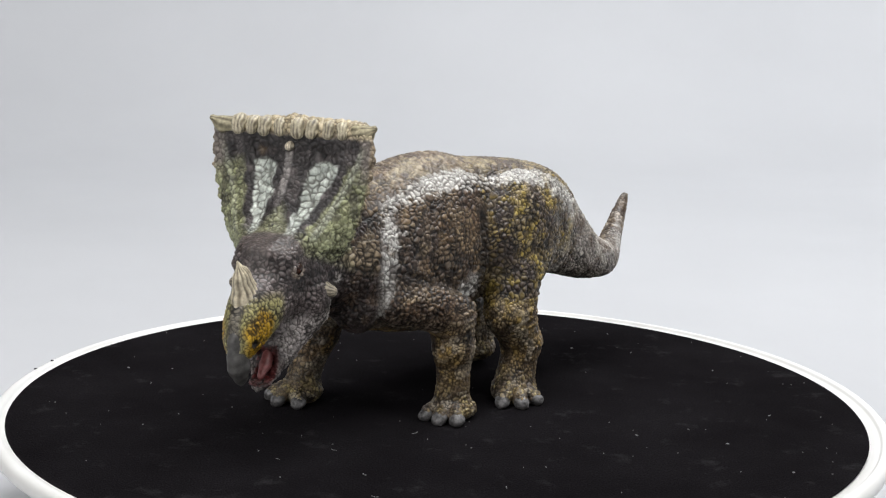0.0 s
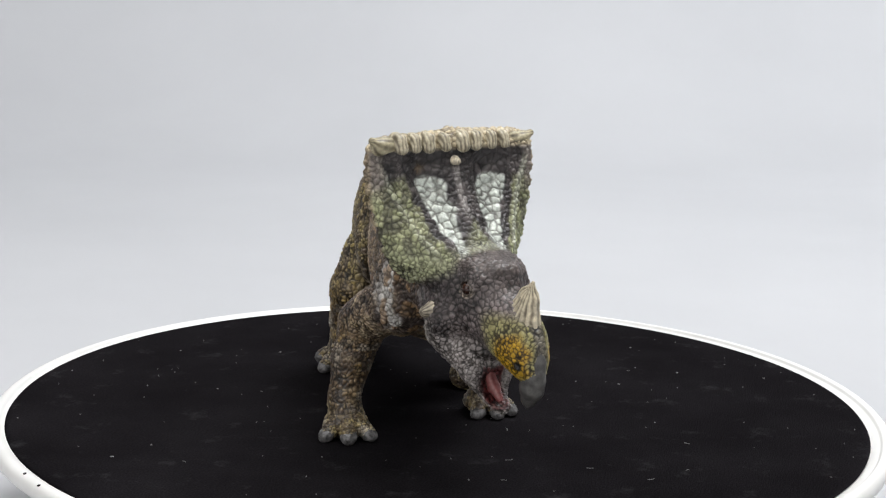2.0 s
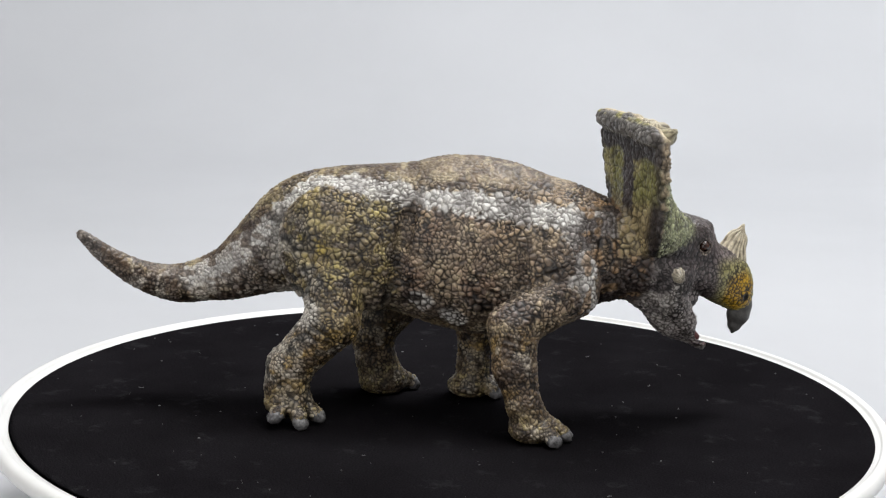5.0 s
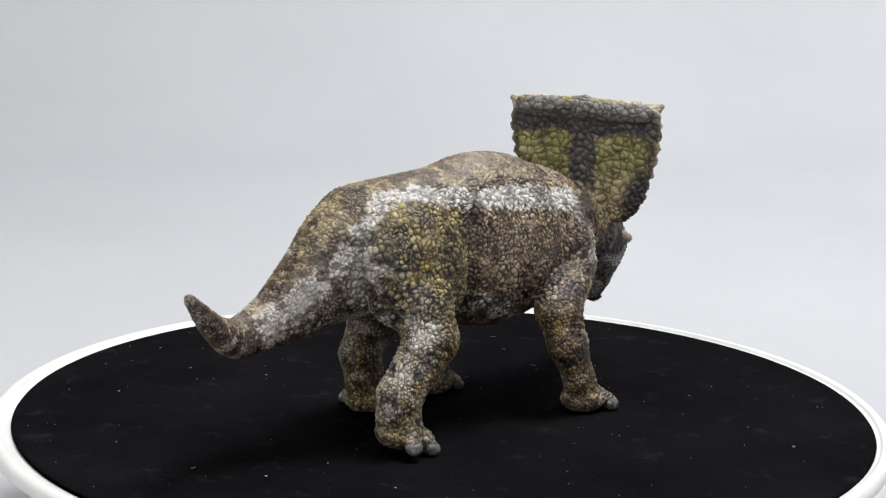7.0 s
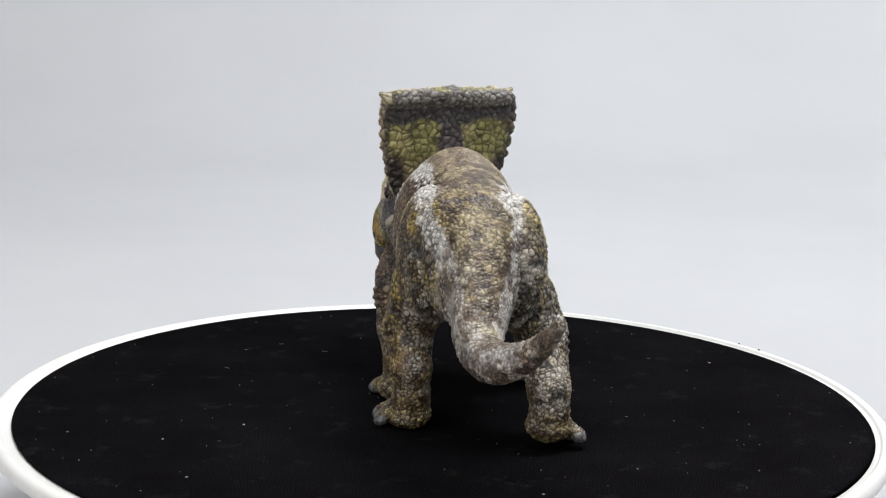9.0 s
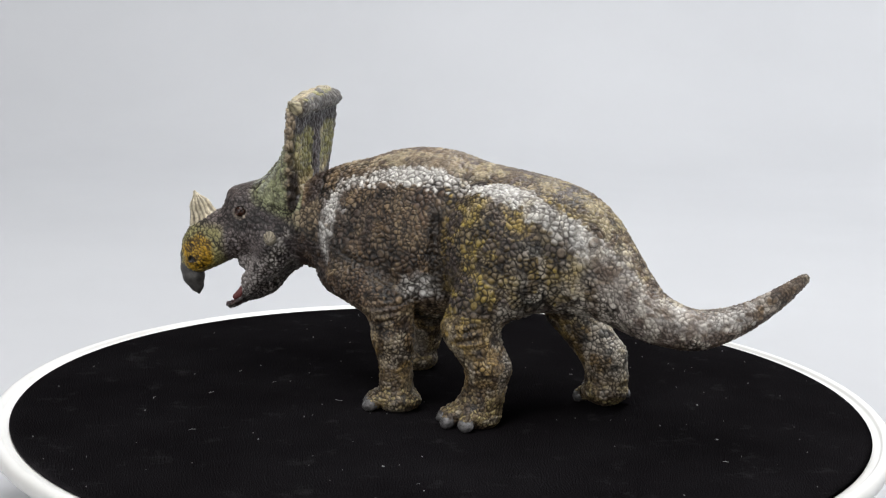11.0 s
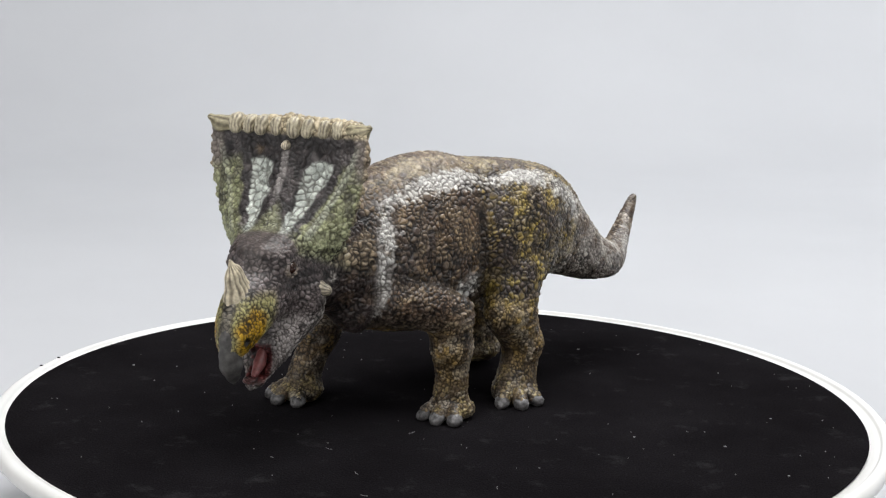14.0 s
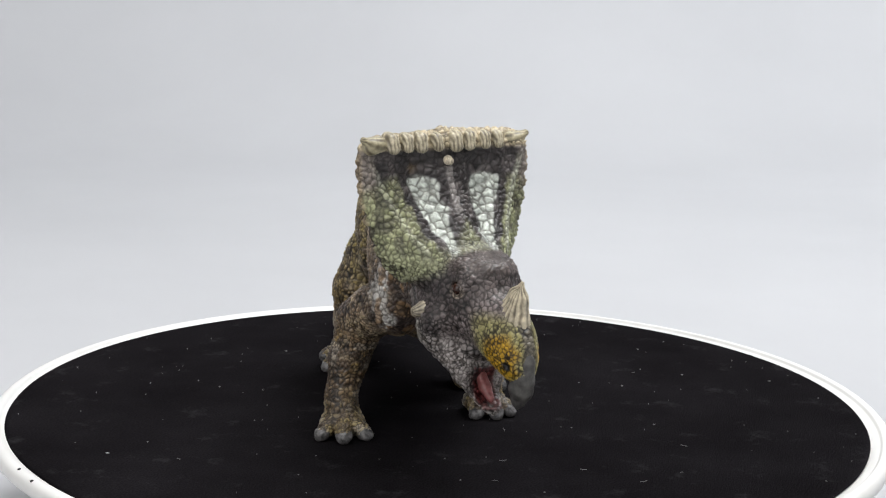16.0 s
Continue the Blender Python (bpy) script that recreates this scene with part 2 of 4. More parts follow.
class Field:
    """A sampled distance field over a box; solids are blended into it."""

    def __init__(self, lo, hi, step=STEP):
        self.lo, self.step = np.array(lo, float), step
        self.n = np.ceil((np.array(hi, float) - self.lo) / step).astype(int) + 1
        self.f = np.full(self.n, 9.0, np.float32)

    def part(self, lo, hi):
        i0 = np.maximum(0, np.floor((np.array(lo) - self.lo) / self.step).astype(int))
        i1 = np.minimum(self.n, np.ceil((np.array(hi) - self.lo) / self.step).astype(int) + 1)
        sl = tuple(slice(a, b) for a, b in zip(i0, i1))
        ax = [(self.lo[k] + self.step * np.arange(i0[k], i1[k])).astype(np.float32) for k in range(3)]
        return sl, ax[0][:, None, None], ax[1][None, :, None], ax[2][None, None, :]

    def add(self, lo, hi, fn, k=2.0, cut=False):
        sl, x, y, z = self.part(lo, hi)
        d = fn(x, y, z).astype(np.float32)
        self.f[sl] = smax(self.f[sl], -d, k) if cut else smin(self.f[sl], d, k)

    def cone(self, a, ra, b, rb, k=2.0, cut=False):
        a, b = np.array(a, float), np.array(b, float)
        r = max(ra, rb) + 5
        ab = b - a
        L = float(ab @ ab)

        def fn(x, y, z):
            t = np.clip(((x - a[0]) * ab[0] + (y - a[1]) * ab[1] + (z - a[2]) * ab[2]) / L, 0, 1)
            t2 = t * t * (3 - 2 * t) * 0.4 + t * 0.6
            return np.sqrt((x - a[0] - t * ab[0]) ** 2 + (y - a[1] - t * ab[1]) ** 2 + (z - a[2] - t * ab[2]) ** 2) - (ra + (rb - ra) * t2)
        self.add(np.minimum(a, b) - r, np.maximum(a, b) + r, fn, k, cut)

    def chain(self, pts, k=2.0):
        for p, q in zip(pts, pts[1:]):
            self.cone(p[:3], p[3], q[:3], q[3], k)

    def ball(self, c, r, yaw=0.0, k=2.0, cut=False, pitch=0.0):
        c, r = np.array(c, float), np.array(r, float)
        m = np.array(Euler((0, radians(pitch), radians(yaw))).to_matrix().transposed())

        def fn(x, y, z):
            dx, dy, dz = x - c[0], y - c[1], z - c[2]
            u = [(m[i, 0] * dx + m[i, 1] * dy + m[i, 2] * dz) / r[i] for i in range(3)]
            g = np.sqrt(u[0] ** 2 + u[1] ** 2 + u[2] ** 2)
            h = np.sqrt((u[0] / r[0]) ** 2 + (u[1] / r[1]) ** 2 + (u[2] / r[2]) ** 2) + 1e-6
            return g * (g - 1) / h
        e = r.max() + 5
        self.add(c - e, c + e, fn, k, cut)

    def mesh(self):
        """Surface net of the zero level: vertices and outward quads."""
        f = self.f
        s = f < 0
        cnt = np.zeros(np.array(f.shape) - 1, np.uint8)
        offs = [(i, j, k) for i in (0, 1) for j in (0, 1) for k in (0, 1)]
        for i, j, k in offs:
            cnt += s[i:i + cnt.shape[0], j:j + cnt.shape[1], k:k + cnt.shape[2]]
        cells = np.argwhere((cnt > 0) & (cnt < 8))
        idx = np.full(cnt.shape, -1, np.int32)
        idx[tuple(cells.T)] = np.arange(len(cells))
        val = np.stack([f[cells[:, 0] + i, cells[:, 1] + j, cells[:, 2] + k] for i, j, k in offs], 1)
        acc, num = np.zeros((len(cells), 3)), np.zeros(len(cells))
        for p in range(8):
            for q in range(p + 1, 8):
                op, oq = np.array(offs[p]), np.array(offs[q])
                if np.abs(op - oq).sum() != 1:
                    continue
                a, b = val[:, p], val[:, q]
                m = (a < 0) != (b < 0)
                t = np.where(m, a / np.where(m, a - b, 1), 0)
                acc += np.where(m[:, None], op + t[:, None] * (oq - op), 0)
                num += m
        verts = self.lo + self.step * (cells + acc / num[:, None])
        quads = []
        for ax in range(3):
            u, v = (ax + 1) % 3, (ax + 2) % 3
            n = np.array(f.shape)
            lo = [slice(1, n[k] - 1) for k in range(3)]
            lo[ax] = slice(0, n[ax] - 1)
            hi = list(lo)
            hi[ax] = slice(1, n[ax])
            a, b = s[tuple(lo)], s[tuple(hi)]
            e = np.argwhere(a != b)
            start = np.array([sl.start for sl in lo])
            inside = a[tuple(e.T)]
            e = e + start
            du, dv = np.zeros(3, int), np.zeros(3, int)
            du[u], dv[v] = 1, 1
            ring = [idx[tuple((e - du - dv).T)], idx[tuple((e - dv).T)], idx[tuple(e.T)], idx[tuple((e - du).T)]]
            q = np.stack(ring, 1)
            q[~inside] = q[~inside][:, ::-1]
            quads.append(q)
        return verts, np.concatenate(quads)


def normals(v, q):
    n = np.cross(v[q[:, 2]] - v[q[:, 0]], v[q[:, 3]] - v[q[:, 1]])
    out = np.zeros_like(v)
    for k in range(4):
        for a in range(3):
            out[:, a] += np.bincount(q[:, k], n[:, a], len(v))
    return out / (np.linalg.norm(out, axis=1)[:, None] + 1e-12)


def hash3(i, seed):
    i = i.astype(np.int64)
    h = (i[..., 0] * 73856093) ^ (i[..., 1] * 19349663) ^ (i[..., 2] * 83492791) ^ (seed * 2654435)
    h = (h ^ (h >> 13)) * 1274126177
    h = (h ^ (h >> 16)) & 0xFFFFFF
    return h / float(0xFFFFFF)


def cells3(p, size, seed, spread=0.9):
    """Cellular pattern: nearest and second nearest distance, and a random number for each cell."""
    g = p / size
    b = np.floor(g).astype(np.int64)
    f1, f2, rid = np.full(len(p), 9.0), np.full(len(p), 9.0), np.zeros(len(p))
    for i in (-1, 0, 1):
        for j in (-1, 0, 1):
            for k in (-1, 0, 1):
                c = b + (i, j, k)
                q = c + 0.5 + spread * (np.stack([hash3(c, seed + s) for s in (1, 2, 3)], -1) - 0.5)
                d = np.linalg.norm(g - q, axis=1)
                near = d < f1
                f2 = np.where(near, f1, np.minimum(f2, d))
                rid = np.where(near, hash3(c, seed + 7), rid)
                f1 = np.where(near, d, f1)
    return f1 * size, f2 * size, rid


def blur3(p, size, seed):
    """Smooth value noise, 0 to 1."""
    g = p / size
    b = np.floor(g).astype(np.int64)
    t = g - b
    t = t * t * (3 - 2 * t)
    out = 0
    for i in (0, 1):
        for j in (0, 1):
            for k in (0, 1):
                w = (t[:, 0] if i else 1 - t[:, 0]) * (t[:, 1] if j else 1 - t[:, 1]) * (t[:, 2] if k else 1 - t[:, 2])
                out = out + w * hash3(b + (i, j, k), seed)
    return out


def step01(a, b, x):
    t = np.clip((x - a) / (b - a), 0, 1)
    return t * t * (3 - 2 * t)


def loft(field, axis_of, stations, k, lo, hi, top, low=2.0):
    """Egg-shaped cross-sections along one axis: rows of along, side, height, half width, half height."""
    st = np.array(stations, float)
    st = st[np.argsort(st[:, 0])]
    fine = np.linspace(st[0, 0], st[-1, 0], 200)
    tab = []
    for c in range(1, 5):
        v = np.interp(fine, st[:, 0], st[:, c])
        for _ in range(30):
            v[1:-1] = (v[:-2] + 2 * v[1:-1] + v[2:]) / 4
        tab.append(v)

    def fn(x, y, z):
        u, w, h = axis_of(x, y, z)
        cy, cz, ry, rz = [np.interp(u, fine, v).astype(np.float32) for v in tab]
        a, b = np.abs((w - cy) / ry), (h - cz) / rz
        p = np.where(b > 0, np.interp(u, *top).astype(np.float32), low)
        g = (a ** p + np.abs(b) ** p) ** (1 / p)
        r = np.minimum(ry, rz)
        d = (g - 1) * r * 1.1
        return np.maximum(d, np.maximum(fine[0] - u, u - fine[-1]))
    field.add(lo, hi, fn, k)


def spline(pts, n):
    """Smooth points through the given ones."""
    p = np.array(pts, float)
    p = np.vstack([2 * p[0] - p[1], p, 2 * p[-1] - p[-2]])
    out = []
    for i in range(1, len(p) - 2):
        for t in np.arange(n) / n:
            a, b, c, d = p[i - 1:i + 3]
            out.append(0.5 * (2 * b + (c - a) * t + (2 * a - 5 * b + 4 * c - d) * t ** 2 + (3 * b - a - 3 * c + d) * t ** 3))
    return [tuple(q) for q in out] + [tuple(p[-2])]


TORSO = [(47, -5.0, 51, 10.5, 13), (40, -5.5, 50.5, 14, 17.3), (30, -5.5, 49.3, 17, 22.0), (20, -5.5, 50, 18.6, 25.0),
         (10, -5.2, 50.2, 19, 26.4), (0, -5, 51, 18.0, 25.4), (-10, -4.8, 51.2, 16.4, 22.5), (-20, -4.2, 52, 16.4, 20.8),
         (-30, -3.0, 51.8, 17.4, 19.9), (-40, -2.0, 51.7, 14.6, 18.2), (-47, -1.4, 50.6, 11.8, 16.7), (-53, -0.9, 47.8, 9.6, 15.4),
         (-58, -0.6, 44, 8.0, 13), (-64, 0.9, 39.5, 7.0, 10), (-70, 1.8, 36, 5.8, 7)]
TAIL = [(-63, 1.5, 39, 7.6), (-71, 1.7, 35.8, 6.5), (-79, 0.2, 34.3, 5.6), (-86, -2.8, 35.8, 4.7), (-93, -6.2, 39.3, 3.7),
        (-100, -9, 44.6, 2.7), (-106, -11, 50.2, 1.5)]
SKULL = [(-8, 0, 3, 10.5, 9.5), (-2, 0, 3, 12.2, 11.5), (4, 0, 3.5, 11.4, 12.2), (9, 0, 3.8, 9.6, 11.4), (13, 0, 1.5, 8.4, 10.2),
         (17, 0, -1.8, 7.3, 9.0), (21, 0, -3.6, 6.2, 9.2), (25, 0, -5.4, 5.2, 9.2), (28.5, 0, -6.8, 4.2, 7.4), (30.5, 0, -8.0, 2.2, 4.5)]
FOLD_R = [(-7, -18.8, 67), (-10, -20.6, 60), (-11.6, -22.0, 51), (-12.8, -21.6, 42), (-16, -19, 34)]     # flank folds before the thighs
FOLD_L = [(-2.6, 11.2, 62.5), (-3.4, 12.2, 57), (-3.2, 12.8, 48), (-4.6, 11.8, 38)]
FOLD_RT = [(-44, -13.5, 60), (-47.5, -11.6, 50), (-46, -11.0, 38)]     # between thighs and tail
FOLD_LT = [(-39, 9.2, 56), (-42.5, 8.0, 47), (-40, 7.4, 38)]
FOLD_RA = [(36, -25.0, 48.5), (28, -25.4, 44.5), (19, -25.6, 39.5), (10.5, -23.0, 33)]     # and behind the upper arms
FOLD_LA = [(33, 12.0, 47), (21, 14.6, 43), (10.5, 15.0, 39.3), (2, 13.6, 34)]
GAPE, GAPE_R = (15.6, 0, -17.9), (6.7, 9.0, 5.5)     # the open mouth, in the head's space
LIFT = {"rh": (2.6, (1.6, 0, 0.5))}     # the raised heel, and how far its toes are off the mat
FEET = {  # centre of the foot, and the toes' directions
    "rf": ((28.7, -32.0), (-52, -3, 46)), "lf": ((8.8, 11.8), (-28, 14, 52)),
    "rh": ((-41.9, -24.2), (-116, -62, -8)), "lh": ((-17.4, 13.0), (18, 62, 108))}


def body_field():
    F = Field((-112, -46, -1), (98, 34, 96))
    loft(F, lambda x, y, z: (x, y, z), TORSO, 0.5, (-72, -34, 18), (49, 24, 84), ((-45, -22, 8, 30), (2.5, 2.15, 1.78, 1.85)), low=2.2)
    for o in (-1, 1):
        F.chain([(x, y, z + 0.17 * o * r, 0.85 * r) for x, y, z, r in spline(TAIL, 8)], 0.4)

    def limb(pts, wide):
        for o in (-wide, wide):
            F.chain([(x + o, y, z, r) for x, y, z, r in pts], 1.8)
    F.cone((34, -6, 52), 15.5, (57, -5.5, 48.5), 12.2, 5)
    F.cone((38, -6, 43), 9.5, (55, -5.0, 43.0), 6.5, 3)
    # hips, legs
    F.ball((-29, -14.0, 49.5), (18.5, 9.8, 19.5), 0, 0.6, pitch=-14)
    F.ball((-22.5, 7.3, 50.3), (19.5, 9.9, 19.7), 0, 0.6, pitch=-8)
    F.ball((-20.8, -16.6, 47.5), (8.8, 7.6, 15.5), 0, 0.8, pitch=-8)
    F.ball((-30, -11.0, 60.5), (10, 6.5, 8.2), 0, 2.5)
    F.ball((-33.5, 5.4, 60.5), (12, 7.6, 8.6), 0, 2.5)
    limb([(-30, -18, 40, 8.4), (-30.5, -23.4, 29.5, 6.6), (-42.3, -23.2, 16.5, 5.5), (-43.5, -23.4, 10.5, 4.9), (-42.8, -23.6, 7.0, 5.4)], 1.2)
    limb([(-20, 9.5, 40, 8.8), (-16.0, 12.6, 28, 6.8), (-22.3, 12.4, 17.5, 5.2), (-20.9, 11.9, 9.8, 4.6), (-19.2, 12.4, 4.5, 5.9)], 1.3)
    F.ball((25.5, 6.0, 42), (10.5, 8.0, 13.0), 0, 1.2, pitch=35)
    F.ball((34, -17.5, 43), (11.5, 8.2, 14), 0, 1.8, pitch=30)
    F.ball((36, -1.0, 39.5), (9, 8.4, 11.5), 0, 2.0)
    F.chain([(28, 8.0, 37.6, 7.6), (19, 11.0, 35.2, 7.2), (10.8, 12.8, 31.6, 6.7)], 0.5)
    limb([(11.0, 12.5, 31.0, 6.3), (9.6, 12.6, 22, 5.4), (8.7, 12.0, 10.5, 3.9), (8.8, 11.6, 4.5, 4.9)], 0.7)
    F.chain([(37, -17.5, 40.5, 8.6), (29, -22.8, 36.4, 7.5), (20.9, -26.8, 31.3, 6.8)], 0.5)
    limb([(21.2, -26.6, 30.8, 6.4), (21.9, -30.0, 20.5, 5.2), (25.0, -32.4, 10, 4.0), (27.2, -32.0, 4.5, 5.0)], 0.8)
    for foot, ((cx, cy), dirs) in FEET.items():
        heel, tips = LIFT.get(foot, (0, (0, 0, 0)))
        F.ball((cx - 0.9, cy + 0.3 * heel, 3.0 + heel), (6.9, 6.6, 3.6), 0, 1.6)
        for a, tip in zip(dirs, tips):
            u, v = math.cos(radians(a)), math.sin(radians(a))
            F.cone((cx + 2.0 * u, cy + 2.0 * v, 5.2 + 0.6 * heel), 2.7, (cx + 7.2 * u, cy + 7.2 * v, 2.5 + tip), 2.3, 0.35)
    # flank folds before the thighs
    for line, r in ((FOLD_R, 2.7), (FOLD_L, 1.4), (FOLD_RA, 1.0), (FOLD_LA, 1.0), (FOLD_RT, 0.35), (FOLD_LT, 0.6)):
        rad = [0.15] + [r] * (len(line) - 2) + [0.6 * r]
        for p, q, ra, rb in zip(line, line[1:], rad, rad[1:]):
            F.cone(p, ra, q, rb, 0.9, cut=True)

    # skull, jaw, frill in the head's own space
    def local(x, y, z):
        c, s = math.cos(HYAW), math.sin(HYAW)
        dx, dy = x - HC[0], y - HC[1]
        return c * dx + s * dy, -s * dx + c * dy, z - HC[2] + 0 * dx

    loft(F, local, SKULL, 3.0, (48, -26, 24), (98, 22, 70), ((0, 1), (2.2, 2.2)), low=2.2)

    def at(p):
        return from_head(p)
    for s in (-1, 1):
        F.ball(at((8.5, 5.5 * s, 11.0)), (6.0, 3.6, 3.4), 23, 1.6, pitch=25)       # brow
        F.ball(at((0.5, 9.6 * s, -1.5)), (5.5, 4.4, 5.5), 23, 2.0)                # cheek
        F.ball(at((9.8, 7.7 * s, 7.6)), (3.0, 2.2, 2.7), 23, 0.5)               # lids
        F.cone(at((-1, 7.5 * s, -6)), 5.4, at((7, 4.2 * s, -15)), 3.4, 2.5)      # jaw branches
        F.cone(at((7, 4.0 * s, -16.0)), 3.0, at((13.8, 1.5 * s, -23.0)), 1.7, 1.5)
    F.ball(at((10.3, 0, 9.6)), (4.6, 6.2, 4.6), 23, 1.5)

    def brow_plate(x, y, z):
        u, w, h = local(x, y, z)
        top = (u - 15.2) * 0.24 + (h - 13.5) * 0.97
        nose = (u - 15.2) * 0.96 + (h - 13.5) * 0.27
        d = smax(smax(top, nose, 1.2), np.abs(w) - 4.8, 3.0)
        return smax(d, smax(5.0 - h, 3.0 - u, 1.0), 2.0)
    F.add((58, -18, 45), (88, 16, 66), brow_plate, 1.8)
    F.ball(at((3.2, 0, -16.0)), (7.5, 4.8, 4.2), 23, 2.0, pitch=38)
    F.ball(at((7.6, 0, -9.0)), (5.0, 5.6, 4.0), 23, 1.5)
    F.cone(at((-2, 0, -6)), 7.5, at((7.5, 0, -17.3)), 3.0, 2.5)
    F.cone(at((7.5, 0, -19.0)), 2.8, at((15.2, 0, -24.0)), 1.4, 1.5)
    F.ball(at(GAPE), GAPE_R, 23, 0.6, cut=True)
    F.cone(at((8.6, 0, -18.2)), 1.5, at((13.8, 0, -22.6)), 1.3, 0.5, cut=True)

    zs = [4, 8, 12, 17, 27, 36, 43, 48]
    hw = [10.8, 15.3, 18.4, 20.3, 22.9, 24.2, 24.2, 24.0]
    zf = [6, 12, 16, 19.4, 24, 30, 36, 44]
    ff = [9, 7.5, 5.5, 2.5, -1.6, -6, -8.2, -9]

    def frill(x, y, z):
        u, w, h = local(x, y, z)
        w = w + 1.5
        half = np.interp(h, zs, hw).astype(np.float32)
        mid = np.interp(h, zf, ff).astype(np.float32)
        rel = np.clip(np.abs(w) / half, 0, 1.3)
        q = np.clip((np.abs(w) - 7.0) / (half - 7.0), 0, 1.3)
        front = -8.2 + (mid + 8.2) * (1 - q ** 1.15) + 0.05 * w + 0.11 * np.clip(36 - h, 0, 24) * rel ** 1.5
        win = step01(13, 21, h) * (1 - step01(34, 40, h))
        front = front - win * 2.4 * np.exp(-((np.abs(w) - np.interp(h, [14, 25, 33], [5.0, 7.4, 9.0]).astype(np.float32)) / 3.4) ** 2) + win * 0.5 * np.exp(-(w / 2.0) ** 2)
        front = front + 0.7 * np.exp(-((np.abs(w) - np.interp(h, [14, 26, 37], [11.5, 17.0, 21.5]).astype(np.float32)) / 1.1) ** 2) * step01(12, 16, h)
        turn = 1.6 * np.clip(-w / 20, 0, 1)
        front = front - turn
        back = -12.2 - turn + 1.0 * rel ** 2 + 0.05 * w + 0.09 * np.clip(36 - h, 0, 24) * rel + 0.8 * np.exp(-((np.abs(w) - 10.0) / 5) ** 2) * win
        scal = 1.1 * np.abs(np.sin(h * 0.78)) * (1 - step01(36, 40, h))
        d = smax(u - front, back - u, 1.6) * 0.85
        d = smax(d, np.abs(w) - half - scal, 1.6)
        return smax(d, smax(h - 42.0, 6.0 - h, 1.0), 1.5)
    F.add((38, -40, 49), (82, 30, 95), frill, 1.8)
    F.cone(at((-13.5, -21.0, 41.0)), 2.7, at((-11.6, -1, 42.2)), 3.1, 1.5)
    F.cone(at((-11.6, -1, 42.2)), 3.1, at((-11.0, 18.4, 42.0)), 2.7, 1.5)
    for s in (-1, 1):
        F.ball(at((9.9, 10.0 * s, 7.5)), (1.9, 2.2, 1.7), 23, 0.3, cut=True)       # eye sockets
        F.ball(at((26.8, 5.2 * s, -9.5)), (1.0, 1.4, 1.1), 23, 0.3, cut=True)      # nostrils
    sl, x, y, z = F.part((-112, -46, -1), (98, 34, 96))
    F.f = np.maximum(F.f, (0.05 - z).astype(np.float32) + 0 * F.f)                # flat soles
    return F


def lerp(a, b, t):
    return a + (np.asarray(b) - a) * np.asarray(t)[:, None]


def polyline_near(p, pts):
    """Distance from p to a broken line."""
    best = np.full(len(p), 99.0)
    pts = np.array(pts, float)
    for a, b in zip(pts, pts[1:]):
        t = np.clip(((p - a) @ (b - a)) / ((b - a) @ (b - a)), 0, 1)
        best = np.minimum(best, np.linalg.norm(p - a - t[:, None] * (b - a), axis=1))
    return best


